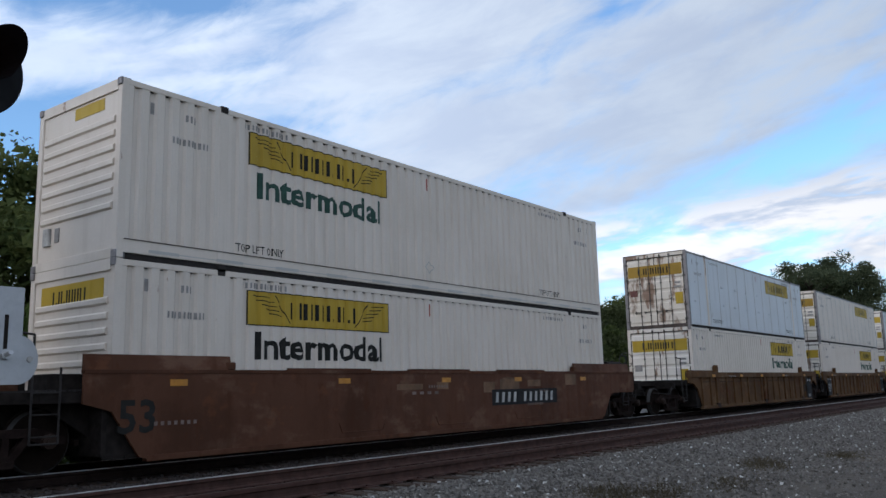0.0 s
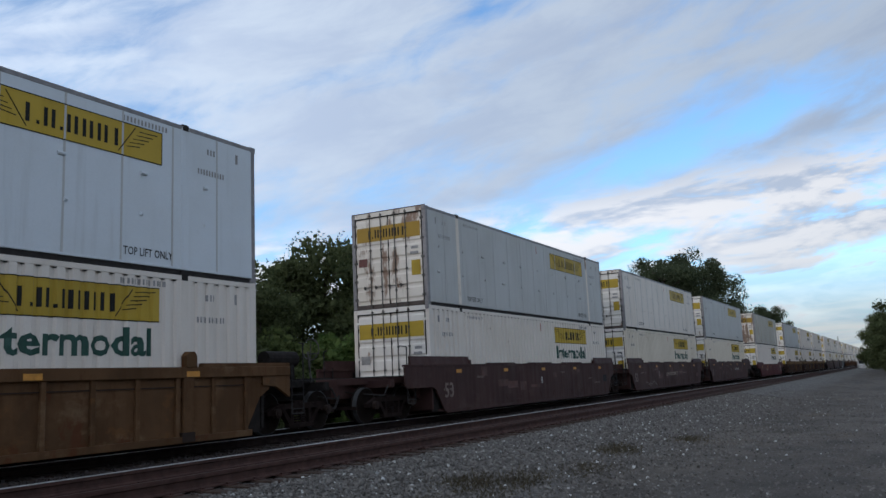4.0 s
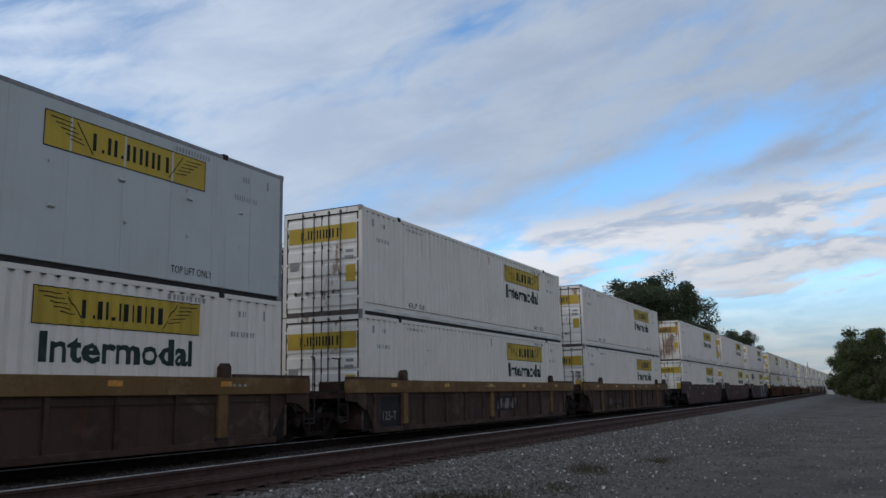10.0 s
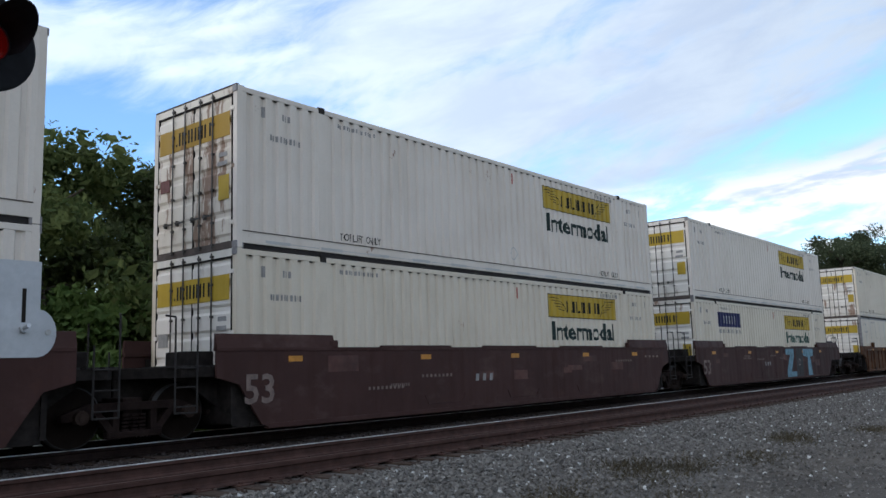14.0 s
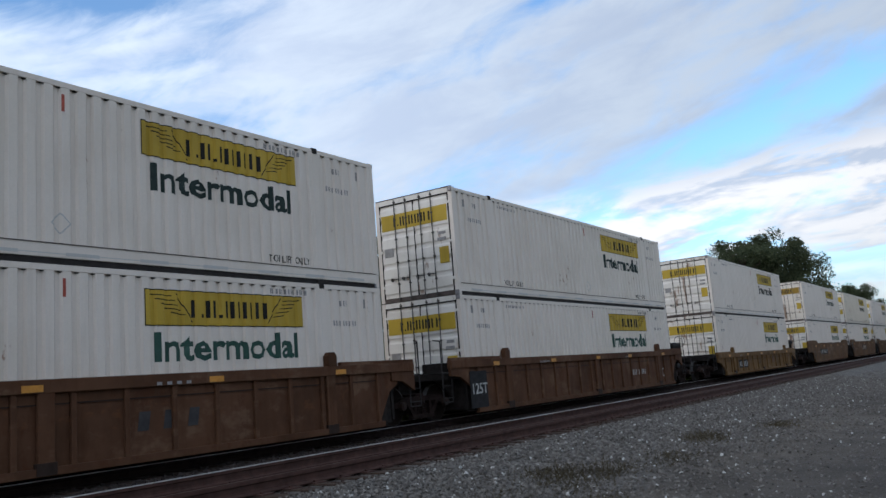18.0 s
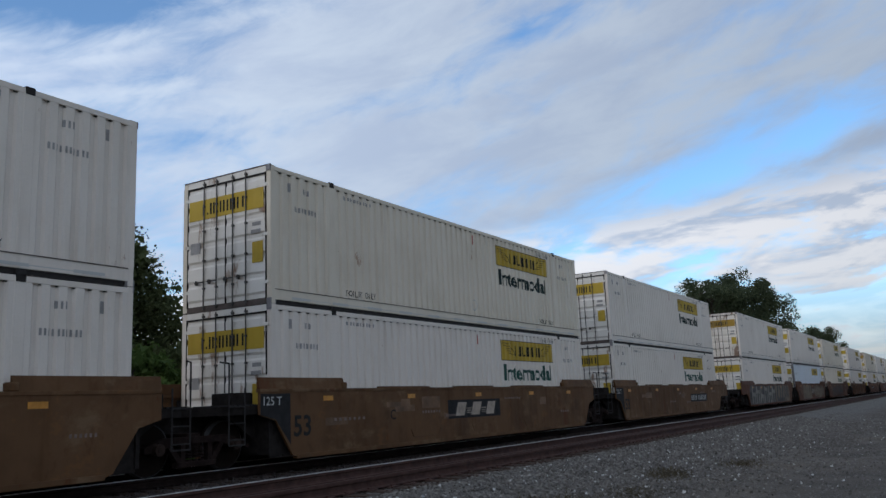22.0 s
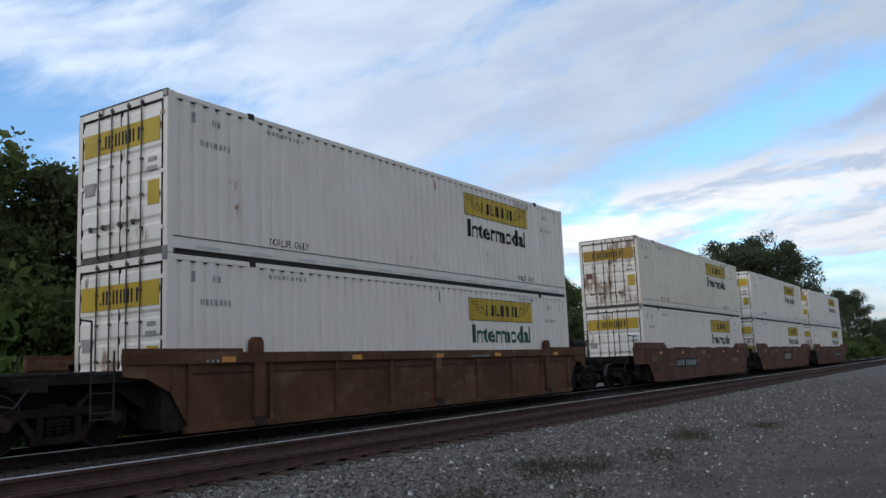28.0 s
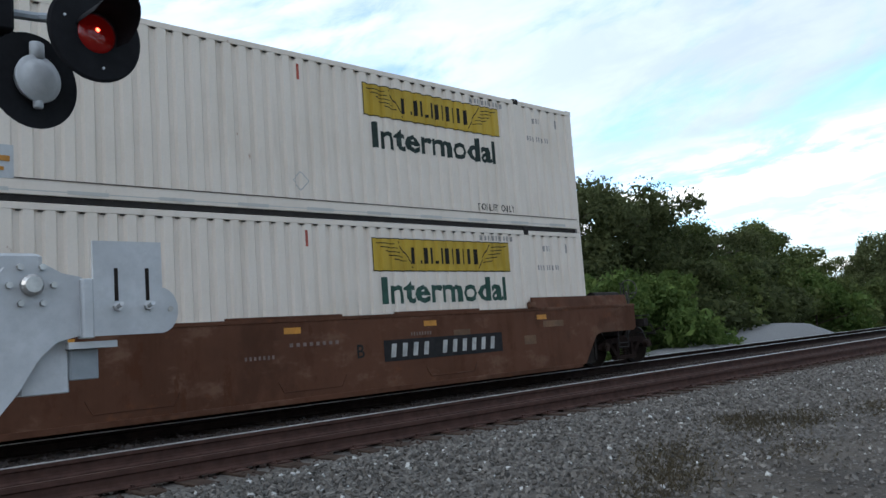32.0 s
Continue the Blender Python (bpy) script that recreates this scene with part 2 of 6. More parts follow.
M_BAR = plain("dull_galvanised_lock_bar", (0.075, 0.066, 0.058), 0.55, 0.3)
M_GRIME = plain("brown_grime_on_steel", (0.085, 0.062, 0.05), 0.75, 0.0, 0.4)
# near black: shade of car ends and recesses is put into this colour
M_SHADOW_STEEL = plain("black_shadow_steel", (0.02, 0.016, 0.014), 0.85, 0.0, 0.4, spec=0.1)
M_YELLOW = weathered_paint("yellow_logo_film", (0.44, 0.29, 0.03), 0.6, 0.0, rough=0.55, streak=0.7)
M_YELLOW_DULL = weathered_paint("rust_stained_yellow_film", (0.34, 0.2, 0.03), 0.7, 0.12, (0.16, 0.075, 0.03), rough=0.6, streak=0.9)
M_INK = plain("black_lettering", (0.02, 0.019, 0.017), 0.75, spec=0.15)
M_GREEN = plain("dark_green_lettering", (0.013, 0.055, 0.038), 0.6)
M_SLATE_INK = plain("weathered_dark_lettering", (0.026, 0.038, 0.034), 0.75, spec=0.15)
M_GREY_INK = plain("faded_grey_lettering", (0.27, 0.25, 0.235), 0.75)
M_RED = plain("red_marking", (0.34, 0.06, 0.035), 0.6)
M_PLACARD = plain("faded_red_placard", (0.14, 0.05, 0.04), 0.65)
M_FADED = plain("faded_tan_patch", (0.145, 0.078, 0.04), 0.75, var=0.5, scale=2.0)
M_MUTED = plain("dull_brown_touch_up", (0.085, 0.034, 0.026), 0.75, var=0.5, scale=2.0)
M_MUTED_INK = plain("dull_tan_lettering", (0.17, 0.12, 0.10), 0.75, var=0.4)
M_TAN_INK = plain("pale_tan_lettering", (0.34, 0.27, 0.21), 0.75, var=0.35)
M_NAVY = plain("navy_sign_film", (0.022, 0.022, 0.075), 0.6, spec=0.2)
M_WHITE_INK = plain("white_lettering", (0.40, 0.385, 0.36), 0.65, var=0.35)
M_CYAN = plain("pale_blue_spray_paint", (0.13, 0.24, 0.29), 0.7, var=0.4)
M_SPRAY = plain("pale_spray_paint", (0.215, 0.188, 0.155), 0.75, var=0.4, scale=1.5)
M_SPRAY_TAN = plain("tan_spray_paint", (0.155, 0.112, 0.072), 0.75, var=0.4, scale=1.5)
M_SPRAY_SLATE = plain("slate_spray_paint", (0.055, 0.046, 0.041), 0.75, var=0.4, scale=1.5)
M_SPRAY_DARK = plain("dark_spray_paint", (0.032, 0.028, 0.028), 0.75, var=0.4)
M_ORANGE = plain("orange_reflector", (0.48, 0.2, 0.022), 0.5)
M_BLACK_PANEL = plain("black_stencil_panel", (0.022, 0.02, 0.02), 0.75, spec=0.12)

CAR_PAINT = {
    "brown": weathered_paint("rusty_brown_car_paint", (0.10, 0.043, 0.025), 0.6, 0.10, (0.07, 0.025, 0.012), 0.65, 0.8, 0.08, 0.7),
    "yellow": weathered_paint("faded_yellow_brown_car_paint", (0.116, 0.060, 0.029), 0.7, 0.12, (0.09, 0.035, 0.015), 0.65, 0.9, 0.08, 0.7),
    "gold": weathered_paint("faded_yellow_car_paint", (0.145, 0.078, 0.031), 0.6, 0.09, (0.10, 0.04, 0.016), 0.65, 0.8, 0.08, 0.7),
    "maroon": weathered_paint("dark_maroon_car_paint", (0.058, 0.029, 0.025), 0.5, 0.04, (0.045, 0.018, 0.012), 0.6, 0.6, 0.08, 0.35),
    "crimson": weathered_paint("crimson_car_paint", (0.075, 0.017, 0.018), 0.55, 0.05, (0.06, 0.02, 0.012), 0.55, 0.6, 0.08, 0.35),
    "ochre": weathered_paint("rusty_ochre_car_paint", (0.106, 0.054, 0.025), 0.75, 0.14, (0.085, 0.03, 0.013), 0.7, 0.9, 0.08, 0.7),
    "russet": weathered_paint("rusty_orange_brown_car_paint", (0.098, 0.046, 0.025), 0.75, 0.12, (0.07, 0.028, 0.014), 0.7, 0.9, 0.08, 0.7),
    "tan": weathered_paint("dusty_tan_brown_car_paint", (0.062, 0.034, 0.025), 0.7, 0.10, (0.075, 0.028, 0.013), 0.7, 0.9, 0.08, 0.7),
}
# wheel colour kept near black; it includes the deep shade under the cars
M_WHEEL = plain("grimy_shaded_wheel_steel", (0.013, 0.009, 0.007), 0.9, 0.0, spec=0.04)
M_TREAD = plain("polished_wheel_tread", (0.035, 0.032, 0.03), 0.6, 0.4)
# truck colour likewise holds the under-car shade
M_TRUCK = plain("shade_black_steel", (0.020, 0.013, 0.011), 0.9, 0.0, 0.4, spec=0.04)
M_BEARING = plain("brown_bearing_cap", (0.03, 0.018, 0.013), 0.75, spec=0.15)
M_RAIL = plain("rusty_rail_web", (0.060, 0.030, 0.023), 0.85, 0.0, 0.35, spec=0.2)
M_RAIL_TOP = plain("polished_rail_head", (0.70, 0.69, 0.68), 0.38, 0.9, 0.15)
M_TIE = plain("weathered_timber_tie", (0.045, 0.029, 0.021), 0.9, 0.0, 0.4, spec=0.15)
M_CRIB_STONE = plain("rust_stained_ballast", (0.046, 0.030, 0.024), 0.9, 0.0, 0.5, spec=0.15)
M_GALV = plain("galvanised_grey_paint", (0.44, 0.445, 0.455), 0.55, 0.05, 0.16, 3.0)
M_GALV_DARK = plain("grey_casting", (0.25, 0.27, 0.29), 0.55, 0.1, 0.15, 3.0)
M_BLACK = plain("matt_black_signal_paint", (0.012, 0.012, 0.014), 0.85, 0.0, 0.25, spec=0.12)
M_CHROME = plain("bright_bolt_steel", (0.45, 0.44, 0.43), 0.35, 0.8)
M_TRUNK = plain("tree_bark", (0.075, 0.058, 0.042), 0.9, 0.0, 0.35)


def leaf_material(name, a, b):
    k = Nodes(name)
    c = k.mix(k.island(), a, b)
    c = k.mix(k.span(k.noise(0.5, 3, 0.5, vary=20.0), 0.35, 0.7, 0, 0.5), c, tint(a, 0.7))
    k.bsdf.inputs["Transmission Weight"].default_value = 0.0
    m = k.done(c, 0.75, 0.0, None, spec=0.12)
    glow = k.n.new("ShaderNodeBsdfTranslucent")
    k.put(glow.inputs["Color"], c)
    both = k.n.new("ShaderNodeMixShader")
    both.inputs[0].default_value = 0.4
    k.l.new(k.bsdf.outputs[0], both.inputs[1])
    k.l.new(glow.outputs[0], both.inputs[2])
    k.l.new(both.outputs[0], k.n["Material Output"].inputs["Surface"])
    return m


M_LEAF = leaf_material("dark_green_leaves", (0.054, 0.066, 0.028), (0.117, 0.132, 0.054))
M_LEAF_GREY = leaf_material("grey_green_leaves", (0.053, 0.068, 0.040), (0.125, 0.144, 0.075))
M_LEAF_WARM = leaf_material("olive_green_leaves", (0.060, 0.084, 0.028), (0.133, 0.151, 0.049))
M_LEAF_LIGHT = leaf_material("bright_green_leaves", (0.060, 0.102, 0.026), (0.132, 0.180, 0.050))
M_DRY = leaf_material("dry_weed_blades", (0.058, 0.047, 0.030), (0.105, 0.086, 0.054))
M_GRASS = leaf_material("green_grass_blades", (0.05, 0.09, 0.02), (0.12, 0.17, 0.045))


def stone_material():
    k = Nodes("crushed_ballast_stone")
    r = k.island()
    c = k.mix(r, (0.046, 0.042, 0.038), (0.178, 0.165, 0.150))
    c = k.mix(k.span(r, 0.975, 0.98), c, (0.42, 0.42, 0.40))
    c = k.mix(k.span(k.noise(40, 3), 0.4, 0.7, 0, 0.4), c, (0.12, 0.10, 0.085))
    return k.done(c, 0.85, 0, k.noise(60, 3), 0.3, 0.004, 0.25)


def ground_material():
    """Grey ballast by the track, darkened as shade under the train, packed gravel beside it, weeds and grass beyond."""
    k = Nodes("gravel_and_grass_ground")
    y = k.axis(1, True)
    wob = k.math("MULTIPLY", k.math("SUBTRACT", k.noise(0.35, 4, 0.6, world=True), 0.5), 3.0)
    yy = k.math("ADD", y, wob)
    cell = k.voronoi(17.0, True, "Color")
    g = k.n.new("ShaderNodeRGBToBW")
    k.put(g.inputs[0], cell)
    ballast = k.mix(g.outputs[0], (0.042, 0.038, 0.034), (0.145, 0.133, 0.119))
    ballast = k.mix(k.span(k.voronoi(31.0, True, "Distance"), 0.0, 0.25, 0.5, 0.0), ballast, (0.40, 0.395, 0.38))
    road = k.mix(k.span(k.noise(0.8, 6, 0.62, world=True), 0.3, 0.7), (0.040, 0.033, 0.027), (0.102, 0.087, 0.071))
    road = k.mix(k.span(k.noise(0.16, 5, 0.6, (0.35, 1.6, 1), world=True), 0.45, 0.62, 0, 0.55), road, (0.042, 0.036, 0.031))
    road = k.mix(k.span(k.noise(14, 5, 0.75, world=True), 0.5, 0.66, 0, 0.45), road, (0.035, 0.03, 0.027))
    road = k.mix(k.span(k.noise(24, 4, 0.7, world=True), 0.58, 0.70, 0, 0.65), road, (0.30, 0.29, 0.275))
    road = k.mix(k.span(k.noise(0.23, 5, 0.65, world=True), 0.56, 0.68, 0, 0.6), road, (0.12, 0.092, 0.058))
    grass = k.mix(k.noise(0.6, 6, 0.65, world=True), (0.035, 0.055, 0.018), (0.115, 0.12, 0.045))
    c = k.mix(k.span(yy, 4.1, 5.6), road, ballast)
    c = k.mix(k.span(yy, 15.8, 17.2), c, grass)
    c = k.mix(k.span(k.math("ADD", yy, 0.0), -11.0, -7.0, 1.0, 0.0), c, grass)
    b = k.math("ADD", k.math("MULTIPLY", k.voronoi(17.0, True), 0.8), k.math("MULTIPLY", k.noise(35, 4, world=True), 0.5))
    # track bed darkened across its width; the train's shade is put into the colour
    bed_shade = k.math("MULTIPLY", k.span(y, 7.3, 7.9), k.span(y, 13.7, 14.1, 1.0, 0.0))
    c = k.mix(k.math("MULTIPLY", bed_shade, 0.8), c, (0.034, 0.023, 0.019))
    return k.done(c, 0.9, 0, b, 0.8, 0.035, 0.2)


M_STONE, M_GROUND = stone_material(), ground_material()
# stones under the train, their colour darkened to stand for its shade
M_SHADED_STONE = plain("shade_dark_ballast", (0.036, 0.026, 0.022), 0.85, 0.0, 0.4)


def glow_lens(name, color, power):
    k = Nodes(name)
    k.put(k.bsdf.inputs["Emission Color"], color)
    k.bsdf.inputs["Emission Strength"].default_value = power
    return k.done(color, 0.2, 0.0, k.voronoi(60.0), 0.4, 0.004)


M_LENS = glow_lens("red_signal_lens", (0.16, 0.004, 0.003), 0.16)
M_FILAMENT = glow_lens("lit_signal_bulb", (1.0, 0.10, 0.05), 9.0)

# ---- mesh helpers ----


class Build:
    """Collects boxes, tubes and plates into one mesh."""

    def __init__(self):
        self.v, self.f = [], []

    def add(self, verts, faces):
        o = len(self.v)
        self.v += [tuple(p) for p in verts]
        self.f += [tuple(i + o for i in q) for q in faces]
        return self

    def box(self, x0, x1, y0, y1, z0, z1, bev=0.0):
        if bev <= 0:
            return self.add([(x0, y0, z0), (x1, y0, z0), (x1, y1, z0), (x0, y1, z0), (x0, y0, z1), (x1, y0, z1), (x1, y1, z1), (x0, y1, z1)],
                            [(0, 3, 2, 1), (4, 5, 6, 7), (0, 1, 5, 4), (1, 2, 6, 5), (2, 3, 7, 6), (3, 0, 4, 7)])
        b = bev
        ring = lambda i, z: [(x0 + i + b, y0 + i, z), (x1 - i - b, y0 + i, z), (x1 - i, y0 + i + b, z), (x1 - i, y1 - i - b, z),
                             (x1 - i - b, y1 - i, z), (x0 + i + b, y1 - i, z), (x0 + i, y1 - i - b, z), (x0 + i, y0 + i + b, z)]
        vs = ring(b * 0.5, z0) + ring(0, z0 + b * 0.5) + ring(0, z1 - b * 0.5) + ring(b * 0.5, z1)
        fs = [tuple(range(7, -1, -1)), tuple(range(24, 32))]
        for r in range(3):
            for i in range(8):
                j = (i + 1) % 8
                fs.append((r * 8 + i, r * 8 + j, r * 8 + 8 + j, r * 8 + 8 + i))
        return self.add(vs, fs)

    def tube(self, a, b, r, seg=8, r2=None):
        a, b = Vector(a), Vector(b)
        d = (b - a).normalized()
        u = d.orthogonal().normalized()
        w = d.cross(u)
        r2 = r if r2 is None else r2
        vs = []
        for p, q in ((a, r), (b, r2)):
            vs += [p + (u * math.cos(6.28318 * i / seg) + w * math.sin(6.28318 * i / seg)) * q for i in range(seg)]
        fs = [tuple(range(seg - 1, -1, -1)), tuple(range(seg, 2 * seg))]
        fs += [(i, (i + 1) % seg, seg + (i + 1) % seg, seg + i) for i in range(seg)]
        return self.add(vs, fs)

    def path(self, pts, r, seg=6):
        for a, b in zip(pts, pts[1:]):
            self.tube(a, b, r, seg)
        return self

    def prism(self, poly, y0, y1, axis="y"):
        """A polygon of (x, z) drawn out along y (or (y, z) along x, (x, y) along z)."""
        n = len(poly)
        put = {"y": lambda p, q: (p[0], q, p[1]), "x": lambda p, q: (q, p[0], p[1]), "z": lambda p, q: (p[0], p[1], q)}[axis]
        vs = [put(p, y0) for p in poly] + [put(p, y1) for p in poly]
        fs = [tuple(range(n)), tuple(range(2 * n - 1, n - 1, -1))]
        fs += [(i, n + i, n + (i + 1) % n, (i + 1) % n) for i in range(n)]
        return self.add(vs, fs)

    def lathe(self, profile, centre, axis=(0, 1, 0), seg=24):
        """Profile of (radius, along) round an axis."""
        d = Vector(axis).normalized()
        u = d.orthogonal().normalized()
        w = d.cross(u)
        c = Vector(centre)
        vs = []
        for r, h in profile:
            vs += [c + d * h + (u * math.cos(6.28318 * i / seg) + w * math.sin(6.28318 * i / seg)) * r for i in range(seg)]
        fs = []
        for k in range(len(profile) - 1):
            fs += [(k * seg + i, k * seg + (i + 1) % seg, (k + 1) * seg + (i + 1) % seg, (k + 1) * seg + i) for i in range(seg)]
        return self.add(vs, fs)

    def mesh(self, name, smooth=False):
        me = bpy.data.meshes.new(name)
        me.from_pydata(self.v, [], self.f)
        bm = bmesh.new()
        bm.from_mesh(me)
        bmesh.ops.recalc_face_normals(bm, faces=bm.faces)
        bm.to_mesh(me)
        bm.free()
        if smooth:
            me.polygons.foreach_set("use_smooth", [True] * len(me.polygons))
        return me


def part(name, shape, material, parent, label="", smooth=False):
    me = shape if isinstance(shape, bpy.types.Mesh) else shape.mesh(name, smooth)
    if not me.materials:
        me.materials.append(material)
    ob = new(name, me)
    if parent is not None:
        ob.parent = parent
    return tagged(ob, label) if label else ob


def lettering(text, height, bold=0.0, squeeze=1.0, slant=0.0):
    """Flat letters in the x-z plane facing -y, from x = 0; returns a bmesh and its width."""
    cu = bpy.data.curves.new("letters", "FONT")
    cu.body, cu.size, cu.offset, cu.resolution_u, cu.shear = text, 1.0, bold, 2, slant
    ob = new("letters", cu)
    bpy.context.view_layer.update()
    me = bpy.data.meshes.new_from_object(ob.evaluated_get(bpy.context.evaluated_depsgraph_get()))
    bpy.data.objects.remove(ob)
    bpy.data.curves.remove(cu)
    bm = bmesh.new()
    bm.from_mesh(me)
    bpy.data.meshes.remove(me)
    x0 = min(v.co.x for v in bm.verts)
    k = height / 0.73
    for v in bm.verts:
        v.co = Vector(((v.co.x - x0) * k * squeeze, 0.0, v.co.y * k))
    bm.normal_update()
    for f in bm.faces:
        if f.normal.y > 0:
            f.normal_flip()
    return bm, max(v.co.x for v in bm.verts)


def bm_mesh(bm, name):
    me = bpy.data.meshes.new(name)
    bm.to_mesh(me)
    bm.free()
    return me

# ---- ground and track ----


def ground_height(x, y):
    z = np.interp(y, [-30, -9, 3.0, 4.6, 6.4, 6.9, 14.7, 16.4, 30], [-0.75, -0.6, -0.52, -0.44, -0.14, -0.066, -0.066, -0.72, -0.8])
    return z


def axis_steps(near, far, step, lo, hi):
    a = list(np.arange(lo, hi + 1e-6, step))
    d, v = step, hi
    while v < far:
        d *= 1.22
        v += d
        a.append(v)
    d, v = step, lo
    while v > near:
        d *= 1.22
        v -= d
        a.insert(0, v)
    return np.array(a)


def build_ground():
    xs, ys = axis_steps(-3800, 3800, 0.6, -6, 60), axis_steps(-3800, 3800, 0.3, -3, 24)
    gx, gy = np.meshgrid(xs, ys, indexing="ij")
    gz = ground_height(gx, gy)
    rough = np.array([[noise.noise((x * 0.5, y * 0.5, 0)) * 0.05 + noise.noise((x * 1.9, y * 1.9, 3)) * 0.015 if abs(x) < 130 and abs(y) < 60 else 0
                       for y in ys] for x in xs])
    damp = np.where((gy > 6.4) & (gy < 15.2), 0.15, 1.0)
    gz = gz + rough * damp
    n, m = gx.shape
    me = bpy.data.meshes.new("ground")
    idx = np.arange(n * m).reshape(n, m)
    quads = np.stack([idx[:-1, :-1], idx[1:, :-1], idx[1:, 1:], idx[:-1, 1:]], -1).reshape(-1, 4)
    me.from_pydata(np.stack([gx, gy, gz], -1).reshape(-1, 3).tolist(), [], quads.tolist())
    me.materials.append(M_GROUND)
    me.polygons.foreach_set("use_smooth", [True] * len(me.polygons))
    tagged(new("ground", me), "packed grey gravel verge with dry weeds beside the railway", "ground", kind="structure")


build_ground()


def rail_profile():
    """Section of a flat-bottomed rail, foot at z = -0.175, head at 0, as (y, z)."""
    h = [(-0.075, -0.175), (0.075, -0.175), (0.075, -0.163), (0.018, -0.145), (0.009, -0.12), (0.009, -0.06), (0.036, -0.045), (0.036, -0.012),
         (0.026, -0.001), (-0.026, -0.001), (-0.036, -0.012), (-0.036, -0.045), (-0.009, -0.06), (-0.009, -0.12), (-0.018, -0.145), (-0.075, -0.163)]
    return h


def build_track(centre, label, plated, ties_near):
    track = tagged(new("railway_track"), label, "track", kind="structure")
    for side in (-1, 1):
        b = Build().prism([(y + centre + side * 0.7535, z + RAIL_Z) for y, z in rail_profile()], -400, 2600, "x")
        # rails below the train get the truck's black, as shade in the colour
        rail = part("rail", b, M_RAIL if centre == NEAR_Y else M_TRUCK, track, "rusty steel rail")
        top = Build().box(-400, 2600, centre + side * 0.7535 - 0.033, centre + side * 0.7535 + 0.033, RAIL_Z - 0.004, RAIL_Z + 0.003)
        dull = centre == NEAR_Y and side < 0
        part("running_surface", top, M_RAIL if dull else M_RAIL_TOP, rail, "dull brown running surface" if dull else "polished bright running surface")
    ties = []
    for s in range(5):
        rnd = random.Random(s)
        b = Build().box(-0.115, 0.115, -1.3 - rnd.uniform(0, 0.06), 1.3 + rnd.uniform(0, 0.06), -0.19, 0.0, 0.012)
        ties.append(b.mesh("tie"))
        ties[-1].materials.append(M_TIE)
    plate = Build().box(-0.1, 0.1, -0.17, 0.17, 0.0, 0.014).box(-0.06, -0.03, -0.13, -0.09, 0.01, 0.04).box(0.03, 0.06, 0.09, 0.13, 0.01, 0.04).mesh("tie_plate")
    plate.materials.append(M_RAIL)
    rnd = random.Random(5)
    for i in range(ties_near):
        tie = part("tie", ties[i % 5], M_TIE, track)
        tie.matrix_basis = pose(0.3 + i * 0.5 + rnd.uniform(-0.03, 0.03), centre + rnd.uniform(-0.05, 0.05), RAIL_Z - 0.187, 0, 0, rnd.uniform(-1.2, 1.2))
        if i < plated:
            pl = part("tie_plate", plate, M_RAIL, tie)
            pl.matrix_basis = pose(0, -0.7535, 0.0)
    far = Build()
    for i in range(900):
        x = 0.3 + (ties_near + i) * 0.5
        far.box(x - 0.115, x + 0.115, centre - 1.3, centre + 1.3, RAIL_Z - 0.37, RAIL_Z - 0.187)
    for i in range(60):
        x = -0.2 - i * 0.5
        far.box(x - 0.115, x + 0.115, centre - 1.3, centre + 1.3, RAIL_Z - 0.37, RAIL_Z - 0.187)
    tagged(part("far_ties", far, M_TIE, track), kind="stuff")


build_track(NEAR_Y, "empty railway track with rusty rails on timber ties", 70, 120)
build_track(TRACK_Y, "railway track under the train, on timber ties", 0, 70)


def scatter_stones(name, count, place, size, seed, label, material=None):
    """Angular stones strewn over the ground, joined in one mesh."""
    rng = np.random.default_rng(seed)
    base = np.array([(-1, -1, -0.6), (1, -0.8, -0.7), (0.8, 1, -0.6), (-0.9, 0.9, -0.7), (-0.6, -0.5, 0.75), (0.7, -0.6, 0.6), (0.5, 0.7, 0.8), (-0.7, 0.6, 0.6)])
    faces = np.array([(0, 3, 2), (0, 2, 1), (4, 5, 6), (4, 6, 7), (0, 1, 5), (0, 5, 4), (1, 2, 6), (1, 6, 5), (2, 3, 7), (2, 7, 6), (3, 0, 4), (3, 4, 7)])
    xy = place(rng, count)
    s = rng.uniform(size[0], size[1], (count, 1, 1)) * rng.uniform(0.7, 1.3, (count, 1, 3))
    v = (base[None] + rng.uniform(-0.35, 0.35, (count, 8, 3))) * s
    ang = rng.uniform(0, 6.28, (count, 3))
    for a, (i, j) in enumerate(((0, 1), (1, 2), (0, 2))):
        c, sn = np.cos(ang[:, a])[:, None], np.sin(ang[:, a])[:, None]
        p, q = v[:, :, i].copy(), v[:, :, j].copy()
        v[:, :, i], v[:, :, j] = c * p - sn * q, sn * p + c * q
    z = ground_height(xy[:, 0], xy[:, 1]) + np.array([noise.noise((x * 0.5, y * 0.5, 0)) * 0.05 + noise.noise((x * 1.9, y * 1.9, 3)) * 0.015 for x, y in xy]) * np.where((xy[:, 1] > 6.4) & (xy[:, 1] < 15.2), 0.15, 1.0)
    v[:, :, 0] += xy[:, 0][:, None]
    v[:, :, 1] += xy[:, 1][:, None]
    v[:, :, 2] += z[:, None] + s[:, :, 2] * rng.uniform(-0.1, 0.5, (count, 1))
    me = bpy.data.meshes.new(name)
    me.from_pydata(v.reshape(-1, 3).tolist(), [], (faces[None] + np.arange(count)[:, None, None] * 8).reshape(-1, 3).tolist())
    me.materials.append(material or M_STONE)
    return tagged(new(name, me), label, "ballast", kind="stuff")


